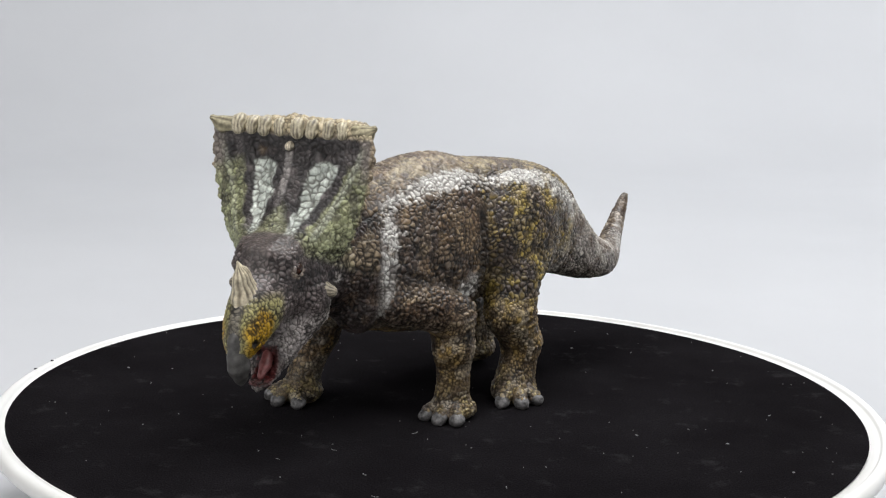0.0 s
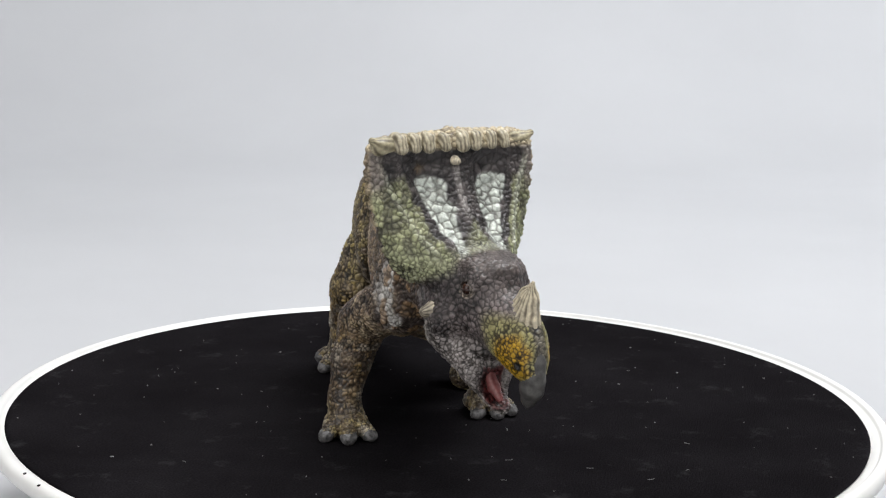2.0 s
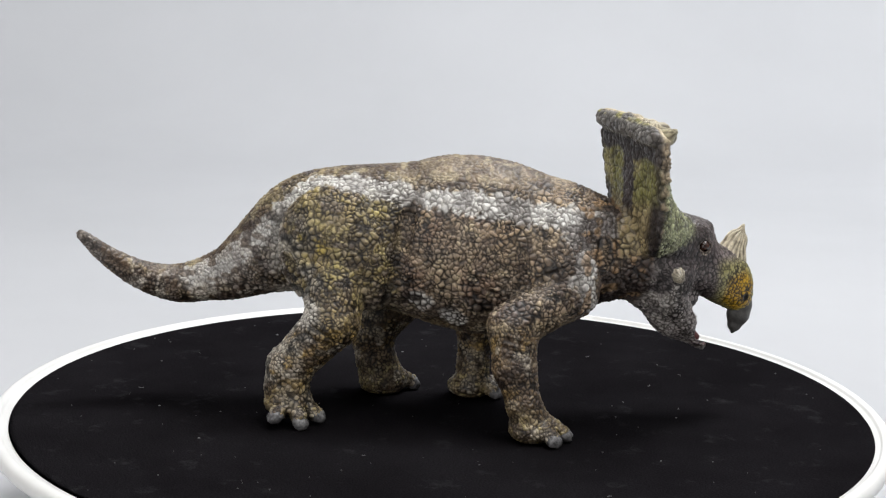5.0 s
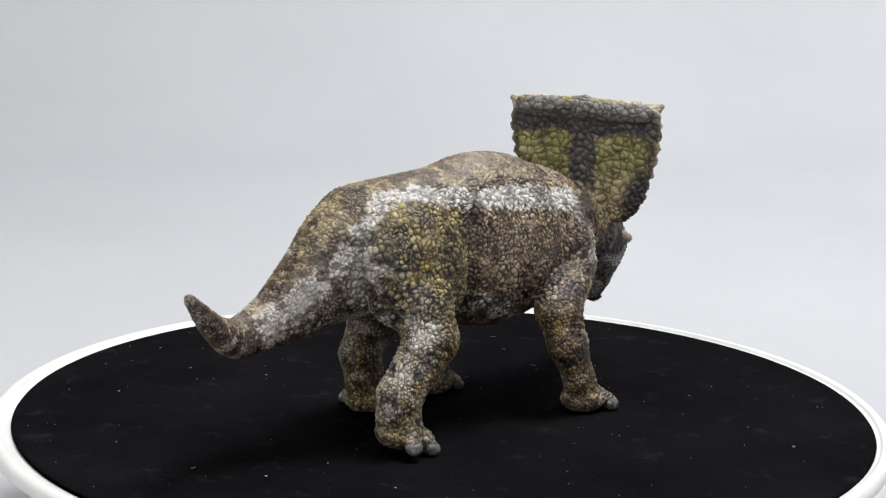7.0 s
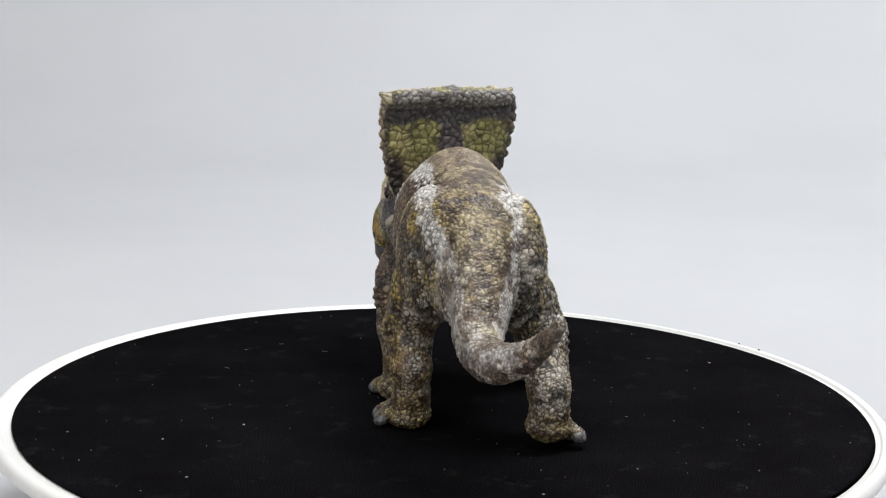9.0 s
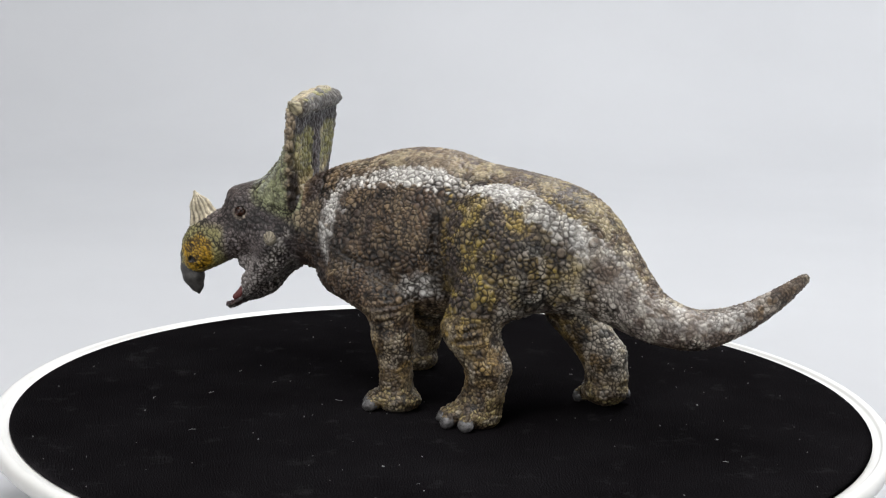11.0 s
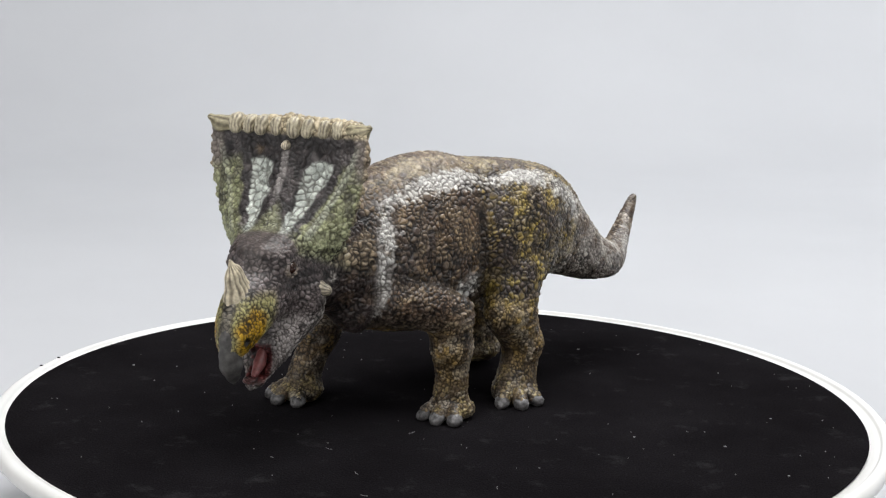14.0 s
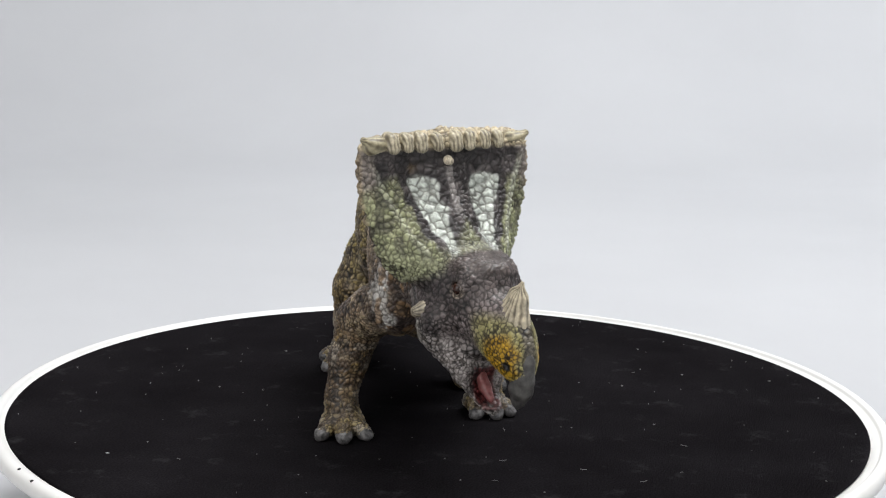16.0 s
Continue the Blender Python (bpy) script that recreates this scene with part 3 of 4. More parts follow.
def paint_skin(p, n, rid, disc):
    """Airbrushed and dry-brushed colours by place on the figurine, with the folds' shade painted in."""
    x, y, z = p.T
    h = to_head(p)
    hx, hy, hz = h.T
    n1, n2, n3 = blur3(p, 7, 11), blur3(p, 2.6, 12), blur3(p, 1.2, 13)
    side = np.abs(y + 5)
    dots = step01(0.45, 0.8, rid)
    col = np.tile(np.array([0.150, 0.110, 0.085]), (len(p), 1))
    col = lerp(col, (0.105, 0.088, 0.082), step01(0.45, 0.7, n1))
    col = lerp(col, (0.235, 0.19, 0.145), dots * 0.25)
    col = lerp(col, (0.25, 0.195, 0.13), step01(0.35, 0.65, blur3(p, 11, 16)) * 0.5)
    # ochre thighs and upper legs
    thigh = step01(1, -3, x + 2 * (n2 - 0.5) + np.where(y > -5, 4, 11)) * step01(-60, -46, x) * step01(20, 30, z)
    och = np.clip(thigh * (0.72 + 0.5 * (n1 - 0.3)), 0, 1)
    col = lerp(col, np.where((y > -5)[:, None], (0.28, 0.225, 0.075), (0.25, 0.22, 0.10)), och * (0.7 + 0.3 * dots) * np.where(y > -5, 1, 0.85))
    col = lerp(col, (0.10, 0.085, 0.085), thigh * step01(0.58, 0.70, n2) * 0.6)
    col = lerp(col, (0.30, 0.235, 0.05), step01(7.5, 4.0, np.linalg.norm(p - (-37, -23, 50), axis=1)) * step01(0.35, 0.6, n2) * 0.8)
    # tan back with dark mottling
    back = step01(66, 71, z + 2.0 * (n2 - 0.5)) * step01(46, 38, x)
    dors = np.where(x > -66, 0.72 * n[:, 2] - 0.72 * n[:, 0], n[:, 2])
    back = np.maximum(back, step01(-40, -50, x) * step01(0.66, 0.86, dors + 0.3 * (n2 - 0.5)) * step01(-90, -76, x))
    col = lerp(col, (0.205, 0.165, 0.125), back * 0.95)
    col = lerp(col, (0.25, 0.215, 0.135), back * step01(0, -12, x) * 0.7)
    col = lerp(col, (0.12, 0.092, 0.07), back * step01(0.49, 0.57, blur3(p * (1, 0.5, 1), 1.5, 15)) * 0.85)
    col = lerp(col, (0.10, 0.078, 0.064), back * step01(0.50, 0.58, blur3(p, 4.0, 51)) * 0.7)
    col = lerp(col, (0.30, 0.27, 0.20), back * step01(0.58, 0.68, blur3(p, 3.0, 52)) * 0.55)
    col = lerp(col, (0.095, 0.08, 0.082), disc * thigh * (rid > 0.3) * np.where(y > -5, 0.8, 0.25))
    col = lerp(col, (0.30, 0.26, 0.20), disc * (1 - thigh) * 0.3)
    # grey belly and inner legs, dusky lower legs
    col = lerp(col, (0.16, 0.145, 0.14), step01(-0.2, -0.75, n[:, 2]) * 0.8)
    low = step01(15, 5, z)
    arm = step01(36, 26, z) * (1 - low)
    col = lerp(col, (0.235, 0.175, 0.10), np.maximum(arm, low) * 0.5)
    col = lerp(col, (0.32, 0.235, 0.10), arm * step01(0.3, 0.65, n1) * 0.75 * (0.5 + 0.5 * dots))
    col = lerp(col, (0.19, 0.155, 0.10), low * 0.75)
    col = lerp(col, (0.33, 0.29, 0.16), low * dots * 0.6)
    leg = np.maximum(arm, low)
    col = lerp(col, (0.085, 0.066, 0.056), leg * step01(0.54, 0.62, blur3(p, 3.2, 61)) * 0.75)
    col = lerp(col, (0.31, 0.29, 0.255), leg * step01(0.60, 0.68, blur3(p, 2.8, 62)) * 0.65)
    # tail: pale flanks, dark bands
    tail = step01(-48, -62, x) * (1 - 0.8 * back)
    col = lerp(col, (0.40, 0.38, 0.355), tail * step01(0.42, 0.54, n2) * (0.65 + 0.3 * dots) * np.where(y > 2, 0.6, 0.9))
    col = lerp(col, (0.10, 0.075, 0.06), tail * step01(0.54, 0.60, blur3(p * (1, 0.7, 0.7), 3.2, 27)) * 0.85)
    col = lerp(col, (0.10, 0.08, 0.07), step01(-44, -56, x) * step01(0.52, 0.60, blur3(p, 3.0, 26)) * 0.6)
    # darker where the tail faces down
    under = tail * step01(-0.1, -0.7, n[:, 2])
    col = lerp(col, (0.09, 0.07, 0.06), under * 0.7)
    col = lerp(col, (0.11, 0.085, 0.065), step01(-98, -104, x) * 0.8)
    # dark blotches and pale dry-brushing
    blot = step01(0.56, 0.66, blur3(p, 2.1, 18)) * (0.45 + 0.55 * step01(0.3, 0.6, blur3(p, 9, 19)))
    col = lerp(col, (0.055, 0.045, 0.044), blot * 0.55)
    pale = step01(0.60, 0.72, blur3(p, 1.7, 20)) * step01(0.4, 0.6, blur3(p, 8, 24))
    col = lerp(col, (0.34, 0.295, 0.215), pale * 0.5)
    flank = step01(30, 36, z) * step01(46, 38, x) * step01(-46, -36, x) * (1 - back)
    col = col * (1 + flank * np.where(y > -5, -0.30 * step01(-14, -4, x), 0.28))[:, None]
    col = lerp(col, (0.28, 0.245, 0.165), back * step01(-38, -48, x) * step01(0.44, 0.54, n2) * 0.8)
    # white bands along both flanks, and down before the shoulders
    warm = flank * step01(-2, 2, y) * step01(-10, -2, x)
    col = lerp(col, col * (1.15, 0.93, 0.70), warm * 0.3)
    solid = np.zeros(len(p))
    white = np.array([0.53, 0.535, 0.535])
    j = p + 3.0 * (np.stack([n1, n2, n3], 1) - 0.5)
    right = [(50, -16, 59), (40, -17, 60.5), (31, -19.5, 62), (19, -20.5, 64), (4, -20, 65.5), (-10, -18.5, 67), (-25, -15.5, 69), (-38, -11, 66), (-47, -9.5, 58), (-55, -8, 50), (-64, -5, 42), (-74, -3, 37)]
    left = [(34, 8, 66), (17, 8, 70), (0, 8, 71), (-16, 9.5, 69.5), (-31, 10.5, 66.5), (-44, 10, 60), (-54, 8.5, 53.5), (-68, 8, 41), (-80, 4, 37), (-92, -3, 40)]
    front_r = [(36, -19, 60), (39.5, -20, 52), (40, -24, 44), (42, -22, 36)]
    front_l = [(34.2, 8, 58.5), (35.3, 8.6, 52.5), (36.2, 8.4, 45), (36.6, 6.5, 37), (38, 3, 33)]
    for line, r in ((right, 3.6), (left, 3.5), (front_r, 2.9), (front_l, 3.9)):
        d = polyline_near(j, line)
        w = step01(r + 0.8, r - 0.6, d + 1.4 * (rid - 0.5) + 1.8 * (n2 - 0.5)) * (1 - 0.2 * blot)
        if line is left:
            w = w * (1 - step01(-26, -38, x) * step01(0.52, 0.44, blur3(p, 4.0, 63)) * 0.6)
        solid = np.maximum(solid, w)
        fade = 1 - tail * np.where(y > 2, 0.55, 0.3)
        col = lerp(col, white, w * fade * (0.82 + 0.18 * n2))
    for c, r in (((0, 11.5, 38), 6.0), ((4, 11.5, 37), 4.5), ((-6, -20, 35), 4.5), ((3, -19, 31), 5)):
        col = lerp(col, white, step01(r, r * 0.6, np.linalg.norm(j - np.array(c), axis=1)) * (0.5 + 0.5 * n2))
    # brown mottles over the tail and rump, left tail flank darker where it faces down
    m1 = step01(0.54, 0.62, blur3(p * (0.6, 1, 1), 1.6, 34)) * step01(-40, -56, x) * (z > 22)
    col = lerp(col, (0.10, 0.072, 0.052), m1 * 0.75)
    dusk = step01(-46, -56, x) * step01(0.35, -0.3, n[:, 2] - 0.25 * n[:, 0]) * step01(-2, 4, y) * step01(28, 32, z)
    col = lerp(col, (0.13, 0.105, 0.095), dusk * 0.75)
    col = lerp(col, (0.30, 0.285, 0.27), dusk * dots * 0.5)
    m2 = step01(0.57, 0.66, blur3(p, 3.4, 35)) * flank
    col = lerp(col, (0.06, 0.046, 0.042), m2 * 0.55)
    rump = step01(-36, -42, x) * step01(-64, -56, x) * step01(38, 43, z) * step01(62, 57, z) * step01(-4, -7, y)
    col = lerp(col, (0.065, 0.050, 0.045), rump * step01(0.50, 0.57, blur3(p, 3.6, 71)) * 0.85)
    rear_leg = step01(-36, -42, x) * step01(40, 32, z) * step01(8, 14, z) + step01(-23, -28, x) * step01(2, 6, y) * step01(48, 40, z) * step01(8, 14, z)
    col = lerp(col, (0.52, 0.50, 0.46), np.clip(rear_leg, 0, 1) * step01(0.50, 0.60, blur3(p, 3.0, 36)) * 0.5)
    rearm = step01(-0.05, -0.55, n[:, 0]) * step01(-26, -34, x) * step01(62, 54, z) * step01(8, 14, z) * step01(7, 10, np.abs(y + 2)) * (x > -50)
    col = lerp(col, (0.35, 0.335, 0.305), rearm * step01(0.42, 0.54, blur3(p, 2.8, 38)) * 0.75)
    col = lerp(col, (0.06, 0.06, 0.058), rearm * step01(0.56, 0.64, blur3(p, 2.4, 40)) * 0.8)
    # folds darkened along their lines: crease shade put into the skin colour
    for line, fold_shade in ((FOLD_R, 0.8), (FOLD_L, 0.8), (FOLD_RA, 0.5), (FOLD_LA, 0.5)):
        col = lerp(col, (0.04, 0.033, 0.028), step01(3.0, 1.4, polyline_near(p, line)) * fold_shade * step01(65, 60, z))
    groin = step01(4, 7, side) * step01(-44, -50, x) * step01(60, 52, z) * step01(30, 38, z)
    col = lerp(col, (0.40, 0.39, 0.38), groin * 0.35 * step01(0.3, 0.6, n2))
    col = lerp(col, (0.50, 0.49, 0.47), step01(6.0, 3.5, np.linalg.norm(p - (-38.4, -27, 33), axis=1)) * 0.8)
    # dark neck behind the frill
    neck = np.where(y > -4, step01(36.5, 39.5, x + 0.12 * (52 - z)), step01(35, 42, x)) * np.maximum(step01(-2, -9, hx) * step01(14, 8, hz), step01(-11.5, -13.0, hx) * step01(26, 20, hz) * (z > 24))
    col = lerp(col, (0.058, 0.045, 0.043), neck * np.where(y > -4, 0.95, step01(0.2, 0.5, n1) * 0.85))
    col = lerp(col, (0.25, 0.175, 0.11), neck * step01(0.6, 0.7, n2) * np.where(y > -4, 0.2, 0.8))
    # head
    head = step01(-9.5, -6.5, hx) * step01(13, 10, hz) * (z > 18) * step01(24, 20, np.abs(hy))
    col = lerp(col, (0.155, 0.136, 0.138), head)
    col = lerp(col, (0.060, 0.052, 0.054), head * step01(0.46, 0.60, n1) * 0.8)
    dark_eye = head * step01(7.5, 4.5, np.linalg.norm(h - np.stack([0 * hx + 9.4, 8 * np.sign(hy), 0 * hx + 7.0], 1), axis=1))
    col = lerp(col, (0.05, 0.042, 0.042), dark_eye * 0.8)
    lid = np.linalg.norm(h - np.stack([0 * hx + 9.9, 8.6 * np.sign(hy), 0 * hx + 7.5], 1), axis=1)
    col = lerp(col, (0.34, 0.30, 0.26), head * step01(2.9, 2.4, lid) * step01(1.3, 1.7, lid) * 0.95)
    jaw = head * step01(-4, -9, hz) * step01(13, 9, hx)
    col = lerp(col, (0.33, 0.315, 0.315), jaw * (0.5 + 0.5 * n2))
    cheek = head * step01(3, -2, hx) * step01(6, 2, hz)
    col = lerp(col, (0.37, 0.36, 0.35), cheek * step01(0.35, 0.6, n2) * 0.8)
    forehead = step01(5, 9, hz) * step01(19, 17, hx) * step01(4, 7, hx) * (z > 40) * step01(19, 17, hz)
    col = lerp(col, (0.105, 0.092, 0.093) * (0.6 + 0.8 * n2[:, None]), forehead * 0.9)
    snout = step01(14, 18, hx + 1.5 * (n2 - 0.5)) * (z > 20) * step01(4, 0, hz) * step01(-16.5, -14.5, hz)
    col = lerp(col, (0.27, 0.26, 0.13), snout * 0.85)
    yel = snout * step01(6.6, 4.0, np.hypot(hx - 24.4, 0.9 * (hz + 7.6)) + 2.0 * (n2 - 0.5)) * step01(1.2, 2.6, np.abs(hy))
    col = lerp(col, (0.37, 0.235, 0.045), yel * 0.9)
    col = lerp(col, (0.13, 0.12, 0.12), step01(16, 18, hx) * (z > 20) * step01(2.4, 1.0, np.abs(hy)) * 0.8)
    nos = np.linalg.norm(h - np.stack([0 * hx + 26.8, 4.8 * np.sign(hy), 0 * hx - 9.5], 1), axis=1)
    col = lerp(col, (0.015, 0.012, 0.01), step01(1.7, 1.1, nos))
    gape = np.sqrt(((hx - GAPE[0]) / GAPE_R[0]) ** 2 + ((hz - GAPE[2]) / GAPE_R[2]) ** 2)
    mouth = (z > 18) * step01(1.16, 1.06, gape) * step01(3.6, 2.8, np.abs(hy)) * step01(23, 20, hx)
    col = lerp(col, (0.10, 0.026, 0.026), mouth)
    beak_low = (z > 15) * step01(12.0, 13.5, hx) * step01(-18.5, -20, hz) * (1 - 0.8 * mouth)
    col = lerp(col, (0.28, 0.27, 0.27), beak_low)
    # frill, front
    hx = hx + 1.6 * np.clip(-(hy + 1.75) / 20, 0, 1)
    fr = (z > 40) * step01(8.5, 12.5, hz + 0.32 * np.abs(hy) - 0.25 * (hx + 8)) * step01(-17.5, -16.0, hx) * step01(8.0, 5.0, hx)
    nf = n[:, 0] * math.cos(HYAW) + n[:, 1] * math.sin(HYAW)
    front = fr * step01(-0.15, 0.15, nf) * step01(-11.0, -10.0, hx)
    rear = fr * (1 - step01(-0.15, 0.15, nf)) * step01(-4, -8, hx) * step01(-17.5, -16.0, hx)
    ay = np.abs(hy + 1.3 - np.interp(hz, [12, 33], [0, 1.75]) * (nf > 0)) + 1.8 * (n2 - 0.5)
    f = np.tile(np.array([0.045, 0.040, 0.041]), (len(p), 1))
    f = lerp(f, (0.14, 0.128, 0.13), step01(0.55, 0.75, n2) * 0.6)
    cx = np.interp(hz, [11, 16, 25, 33], [4.2, 5.4, 7.5, 9.3])
    half = np.interp(hz, [10, 13, 17, 24, 31, 34.5], [0.1, 0.5, 1.4, 2.9, 4.1, 3.0])
    green = step01(2.2, 3.6, ay - cx - half) * step01(34, 29, hz + 2 * (n1 - 0.5))
    f = lerp(f, (0.225, 0.24, 0.155), green)
    f = lerp(f, (0.34, 0.36, 0.24), green * step01(0.45, 0.65, n2) * 0.8)
    f = lerp(f, (0.085, 0.080, 0.068), green * step01(0.50, 0.60, blur3(p, 2.4, 82)) * 0.6)
    f = lerp(f, (0.26, 0.275, 0.19), step01(25, 19, hz + 1.5 * ay) * 0.9)
    f = lerp(f, (0.30, 0.32, 0.22), step01(17.5, 14, hz) * 0.6)
    f = lerp(f, (0.36, 0.38, 0.33), step01(1.3, 0.6, np.abs(np.abs(hy + 1.3) - np.interp(hz, [14, 26, 37], [11.5, 17.0, 21.5]))) * step01(39, 37, hz) * step01(12, 16, hz) * np.where(hy > 0, 0.7, 0.35))
    f = lerp(f, (0.27, 0.26, 0.26), step01(1.4, 0.6, np.abs(hy + 1.3)) * step01(22, 26, hz) * step01(37, 35, hz) * 0.7)
    f = lerp(f, (0.42, 0.455, 0.44) * (0.72 + 0.56 * n3[:, None]), step01(0.45, -0.45, np.abs(ay - cx) - half) * step01(34.0, 32.8, hz + 0.25 * np.abs(ay - cx)) * step01(12.5, 17, hz))
    f = lerp(f, (0.22, 0.20, 0.185), step01(19.5, 22.0, np.abs(hy + 1)) * step01(26, 32, hz) * 0.8)
    col = lerp(col, (0, 0, 0), front) + f * front[:, None]
    b = np.tile(np.array([0.20, 0.195, 0.095]), (len(p), 1))
    b = lerp(b, (0.30, 0.27, 0.155), step01(0.5, 0.7, n1) * 0.7)
    b = lerp(b, (0.255, 0.21, 0.14), step01(24, 17, hz) * 0.8)
    b = lerp(b, (0.085, 0.075, 0.078), step01(4.6, 3.2, ay + 1.5 * (n1 - 0.5)) * step01(15, 20, hz))
    b = lerp(b, (0.06, 0.054, 0.056), step01(32.8, 34.4, hz + 3 * (n1 - 0.5)) * step01(39.5, 38.2, hz))
    b = lerp(b, (0.17, 0.165, 0.16), step01(38.0, 39.3, hz))
    b = lerp(b, (0.05, 0.042, 0.04), step01(15, 19, ay + 0.28 * (24 - hz)) * step01(27, 20, hz))
    b = lerp(b, (0.075, 0.065, 0.06), step01(20.4, 21.4, ay) * 0.7)
    b = lerp(b, (0.24, 0.23, 0.12), step01(43.4, 44.2, hz) * step01(0.45, 0.6, n2))
    col = lerp(col, (0, 0, 0), rear) + b * rear[:, None]
    col = lerp(col, (0.45, 0.40, 0.30), fr * step01(39.5, 41.0, hz) * step01(-12.4, -11.2, hx) * 0.9)
    half_w = np.interp(hz, [4, 8, 12, 17, 27, 36, 43], [11.5, 16.5, 19.6, 21.2, 23.5, 24.2, 24.0])
    col = lerp(col, (0.27, 0.225, 0.165), fr * step01(-0.9, 0.2, np.abs(hy + 1.6) - half_w) * step01(41, 39, hz) * 0.8)
    # deeper darks, then scale to scale variation
    lum = col @ np.array([0.3, 0.6, 0.1])
    col = col * np.clip((lum / 0.15) ** 0.2, 0.7, 1.1)[:, None]
    col = np.clip(lum[:, None] + 1.22 * (col - lum[:, None]), 0.003, 1)
    col = 0.86 * col * (0.86 + 0.26 * rid)[:, None] * (0.80 + 0.36 * n3)[:, None]
    return np.clip(col, 0.004, 0.85), solid


def scale_skin(v, q):
    """Raised scales of several sizes; gives the moved vertices, groove depth and cell numbers."""
    n = normals(v, q)
    h = to_head(v)
    x, y, z = v.T
    wob = 0.8 * (np.stack([blur3(v, 1.4, 31), blur3(v, 1.4, 32), blur3(v, 1.4, 33)], 1) - 0.5)
    frill = (z > 52) & (h[:, 0] > -16.5) & (h[:, 0] < 4) & (h[:, 2] > 11)
    small = np.maximum(step01(36, 30, z), step01(-8, -5, h[:, 0]) * (z > 20))
    small = (np.maximum(small, step01(-50, -58, x)) > 0.5) & ~frill
    pick = blur3(v, 4.5, 81)
    ahead = n[:, 0] * math.cos(HYAW) + n[:, 1] * math.sin(HYAW) > 0
    mid = np.interp(h[:, 2], [11, 16, 25, 33], [4.2, 5.4, 7.5, 9.3])
    wide = np.interp(h[:, 2], [10, 13, 17, 24, 31, 36], [0.3, 0.8, 2.0, 4.0, 5.4, 4.4])
    fan = ahead & (np.abs(np.abs(h[:, 1] + 0.3) - mid) > wide)
    size = np.where(frill, np.where(fan, 1.5, 2.3), np.where(small, np.where(pick > 0.55, 1.45, 1.1), np.where(pick > 0.58, 1.9, np.where(pick > 0.4, 1.6, 1.3))))
    f1, f2, rid = np.zeros(len(v)), np.zeros(len(v)), np.zeros(len(v))
    for sz, sd in ((2.3, 41), (1.5, 43), (1.1, 57), (1.45, 58), (1.3, 62), (1.6, 63), (1.9, 64)):
        m = size == sz
        f1[m], f2[m], rid[m] = cells3((v + wob)[m], sz, sd, 0.95)
    c1, c2, cr = cells3(v, 7.5, 71, 0.85)
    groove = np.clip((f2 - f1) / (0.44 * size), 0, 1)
    # scattered large round scales
    on = (~small) & (~frill) & (cr > 0.45)
    r = 0.7 + 1.0 * cr
    ring = np.clip(np.abs(c1 - r) / 0.4, 0, 1)
    groove = np.where(on & (c1 < r + 0.25), np.minimum(ring, np.where(c1 < r, 1, groove)), groove)
    rid = np.where(on & (c1 < r), 2 * cr - 1, rid)
    amp = np.where(small, 0.60, 0.80)
    dome = np.sqrt(np.clip((f2 - f1) / (0.75 * size), 0, 1))
    dome = np.where(on & (c1 < r + 0.25), np.sqrt(groove), dome)
    head_soft = step01(12, 18, h[:, 0]) * (z > 20)
    sole = step01(0.2, 1.0, z)
    up = amp * (dome - 0.65) * (1 - 0.4 * head_soft) * sole * (0.6 + 0.8 * blur3(v, 4.0, 37))
    back = step01(68, 73, z) * step01(46, 38, x)
    up = up * (1 - 0.45 * np.maximum(back, 0.4 * step01(-48, -60, x)))
    # skin folds at the elbows, knees and behind the shoulders
    for c, r, d, w in (((9, 19, 31), 7, (0.25, 0, 1), 2.6), ((22, -31, 27), 7, (0.3, 0, 1), 2.6), ((1, 13, 38), 9, (0.55, 0, 0.85), 2.0),
                       ((12, -22, 40), 9, (0.6, 0, 0.8), 2.0), ((-34, -27, 27), 7, (0.5, 0, 0.85), 2.3), ((-18, 18, 27), 7, (0.2, 0, 1), 2.3), ((43, -18, 50), 8, (1, 0.2, 0.1), 2.2)):
        q = v - np.array(c)
        up = up + 0.30 * step01(r, r * 0.4, np.linalg.norm(q, axis=1)) * np.sin(w * (q @ np.array(d)) + 2.2 * blur3(v, 3.5, 39))
    soft = np.maximum(0.45 * back, 0.15 * step01(-36, -50, x) * step01(-0.5, 0.2, n[:, 2] - 0.4 * n[:, 0]) * step01(24, 32, z))
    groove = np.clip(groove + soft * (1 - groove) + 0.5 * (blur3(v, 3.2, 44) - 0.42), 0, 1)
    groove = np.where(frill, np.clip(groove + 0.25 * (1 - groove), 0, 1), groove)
    # smooth brow plate
    plate = step01(11.5, 13, h[:, 2] + 0.2 * (h[:, 0] - 10)) * step01(2, 5, h[:, 0]) * step01(19, 17, h[:, 0]) * step01(7, 5.5, np.abs(h[:, 1])) * step01(18, 16.5, h[:, 2])
    up, groove = up * (1 - 0.5 * plate), groove + (0.5 - groove) * 0.6 * plate
    return v + n * up[:, None], n, groove, rid, on & (c1 < r)


def tinted(ob, paint, groove):
    me = ob.data
    a = me.attributes.new("paint", "FLOAT_COLOR", "POINT")
    a.data.foreach_set("color", np.concatenate([paint, np.ones((len(paint), 1))], 1).astype(np.float32).ravel())
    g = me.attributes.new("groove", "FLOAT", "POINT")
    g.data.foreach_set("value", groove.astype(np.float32))


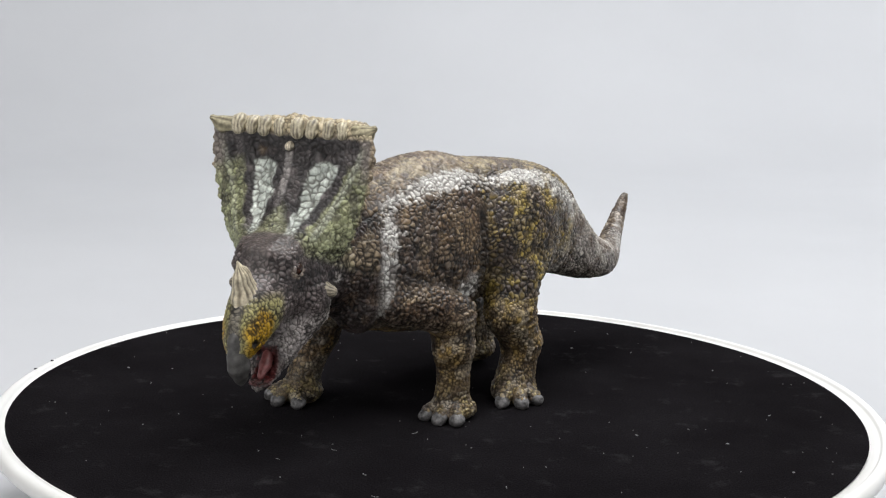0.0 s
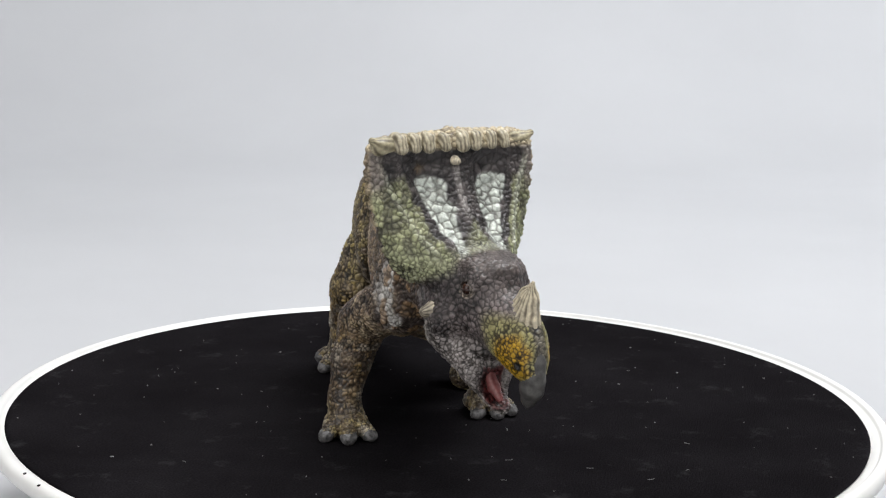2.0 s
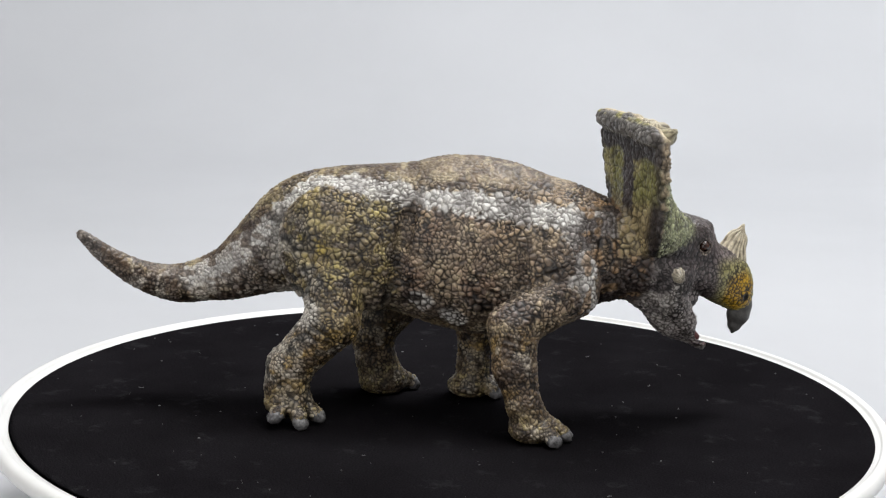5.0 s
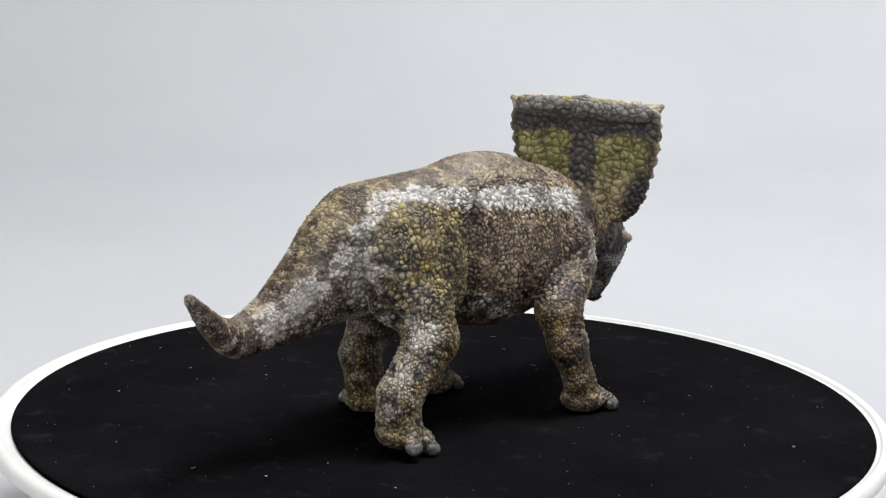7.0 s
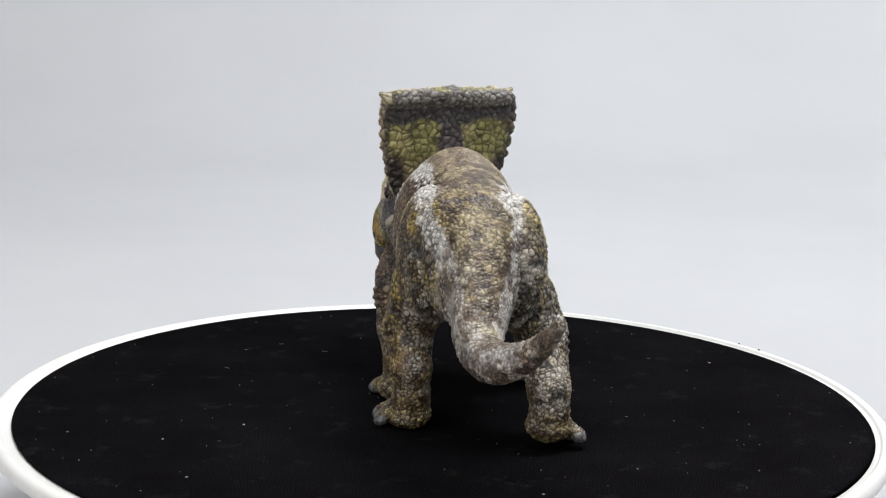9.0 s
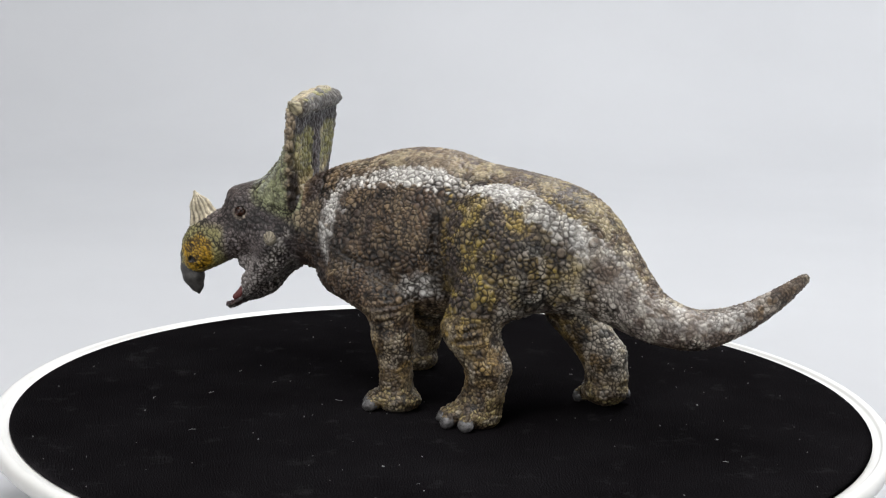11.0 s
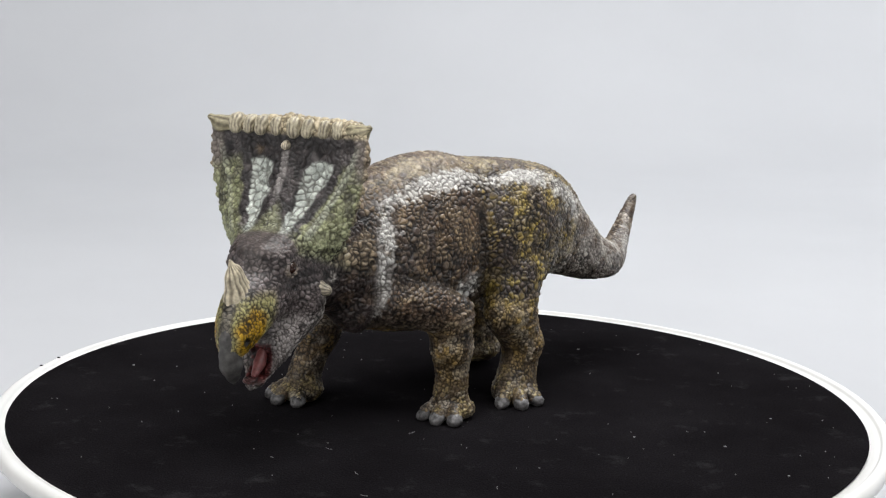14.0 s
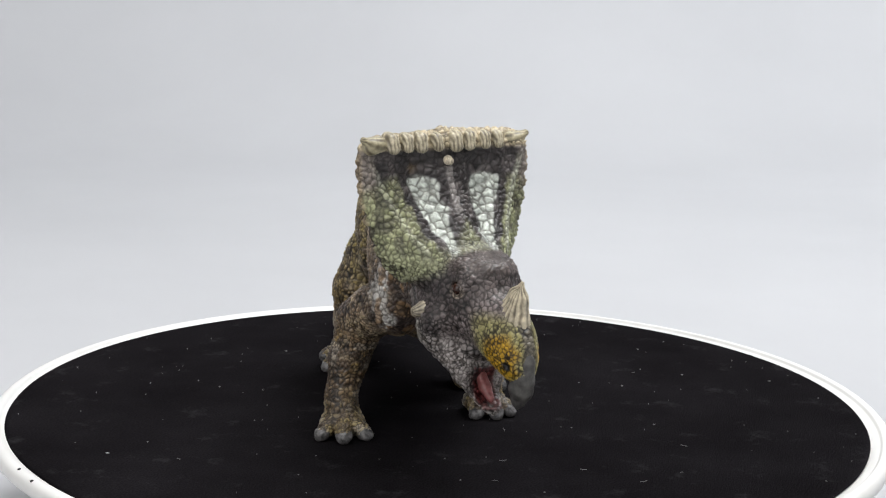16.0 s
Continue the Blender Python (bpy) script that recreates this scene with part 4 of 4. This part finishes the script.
def small_solid(name, cones, material, parent, label="", k=0.6, step=0.25, ridges=0.0, flat=1.0, paint=None, turns=11):
    """A little solid of blended tapered rods in the head's space; flat narrows it sideways, ridges run along it."""
    pts = np.array([c[:3] for c in cones])
    r = max(c[3] for c in cones) + 1.5
    F = Field(pts.min(0) - r, pts.max(0) + r, step)
    F.chain(cones, k)
    v, q = F.mesh()
    if flat != 1.0:
        v[:, 1] *= flat
    n = normals(v, q)
    axis = pts[-1] - pts[0]
    t = np.clip(((v - pts[0]) @ axis) / (axis @ axis), 0, 1)[:, None]
    o = v - pts[0] - t * axis
    a = np.arctan2(o[:, 1], o[:, 0]) if abs(axis[2]) > abs(axis[1]) else np.arctan2(o[:, 2], o[:, 0])
    wave = np.sin(a * turns + 2.5 * blur3(v, 2.0, 5))
    v = v + n * (ridges * wave)[:, None]
    ob = link_mesh(name, from_head(v) / 1000, q, material, parent, label)
    if paint is not None:
        col = np.array(paint) * (0.75 + 0.5 * blur3(v, 1.3, 21))[:, None]
        tinted(ob, col, np.clip(0.58 + 0.24 * wave + 0.4 * (blur3(v, 1.1, 22) - 0.5), 0, 1))
    return ob


def figurine():
    root = tagged(new("dinosaur_figurine"), "painted horned dinosaur toy figurine standing on the black mat", "figurine")
    v, q = body_field().mesh()
    v, n, groove, rid, disc = scale_skin(v, q)
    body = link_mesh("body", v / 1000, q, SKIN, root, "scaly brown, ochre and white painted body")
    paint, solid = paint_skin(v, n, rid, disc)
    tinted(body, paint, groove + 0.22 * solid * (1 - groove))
    cream = (0.37, 0.34, 0.26)
    for s in (-1, 1):
        small_solid("eye", [(9.85, 8.2 * s, 7.5, 1.8), (9.9, 8.3 * s, 7.5, 1.8)], EYEBALL, root, "glossy dark brown eye", step=0.2)
        small_solid("cheek_horn", [(-0.4, 12.2 * s, 0.2, 2.5), (-0.7, 14.2 * s, -0.2, 1.6)], SKIN, root, "blunt pale cheek horn", paint=(0.30, 0.275, 0.22))
    small_solid("nose_horn", [(22.9, -0.2, 1.8, 5.8), (24.8, -0.4, 6.7, 3.6), (26.8, -0.8, 11.5, 0.5)], SKIN, root, "ridged cream nose horn", k=0.3, ridges=0.14, flat=0.58, paint=(0.43, 0.39, 0.30), turns=13)
    small_solid("beak", [(27.3, 0, -3.0, 2.0), (28.3, 0, -8.5, 2.9), (28.1, 0, -13.0, 3.1), (27.0, 0, -15.6, 3.5), (26.0, 0, -18.6, 2.2), (25.4, 0, -20.8, 0.6)], BEAK, root, "hooked grey upper beak", flat=0.82)
    small_solid("tongue", [(7.8, 0, -15.8, 1.5), (10.6, 0, -19.3, 1.6), (13.4, 0, -21.6, 1.0)], TONGUE, root, "pink tongue in the open mouth")
    small_solid("frill_knob", [(-8.2, -1.4, 37.2, 1.3), (-7.3, -1.4, 37.1, 1.1)], SKIN, root, "small cream knob on the frill", paint=(0.5, 0.46, 0.37))
    for y in (-17.4, -12.9, -9.2, -4.7, 0.7, 5.1, 9.8, 13.6):
        w, e = 1.75 + 0.25 * math.sin(y * 3.1), 1.6 * max(0, -(y + 1.75) / 20)
        small_solid("frill_tab", [(-10.6 - e, y, 43.2, w * 0.9), (-8.6 - e, y, 42.7, w), (-7.8 - e, y + 0.3 * math.sin(y), 41.0, w * 0.9)], SKIN, root, "cream folded frill tab", ridges=0.12, paint=cream, turns=9)
    for s in (-1, 1):
        small_solid("frill_corner_horn", [(-10.3 + 0.7 * s, 18.8 * s - 1.3, 41.8, 2.1), (-10.1 + 0.7 * s, 21.4 * s - 1.3, 41.5, 2.3), (-9.4 + 0.8 * s, 24.0 * s - 1.3, 43.2, 0.9)], SKIN, root, "pointed cream frill corner horn", ridges=0.06, paint=(0.30, 0.275, 0.19), turns=7)
    for foot, ((cx, cy), dirs) in FEET.items():
        for a, tip in zip(dirs, LIFT.get(foot, (0, (0, 0, 0)))[1]):
            bm = bmesh.new()
            bmesh.ops.create_uvsphere(bm, u_segments=18, v_segments=12, radius=1)
            u, w = math.cos(radians(a)), math.sin(radians(a))
            m = Matrix.Translation(((cx + 7.9 * u) / 1000, (cy + 7.9 * w) / 1000, 0.0019 + tip / 1000)) @ pose(0, 0, 0, 0, 30, a) @ Matrix.Diagonal((0.0026, 0.0024, 0.0020, 1))
            bmesh.ops.transform(bm, matrix=m, verts=bm.verts)
            for ve in bm.verts:
                ve.co += Vector(noise.noise_vector(ve.co * 700)) * 0.00035
                ve.co.z = max(ve.co.z, 0.00004)
            part("toenail", bm, NAIL, root, "rounded grey toenail")
    return root


FIGURINE = figurine()


def motions():
    rows = [0.5 * k for k in range(33)]
    walk(PLATTER, [(t, pose(0, 0, 0.042, 0, 0, SPEED * t)) for t in rows])
    walk(FIGURINE, [(t, pose(0, 0, 0.0001, 0, 0, HEADING + SPEED * t)) for t in rows])


motions()
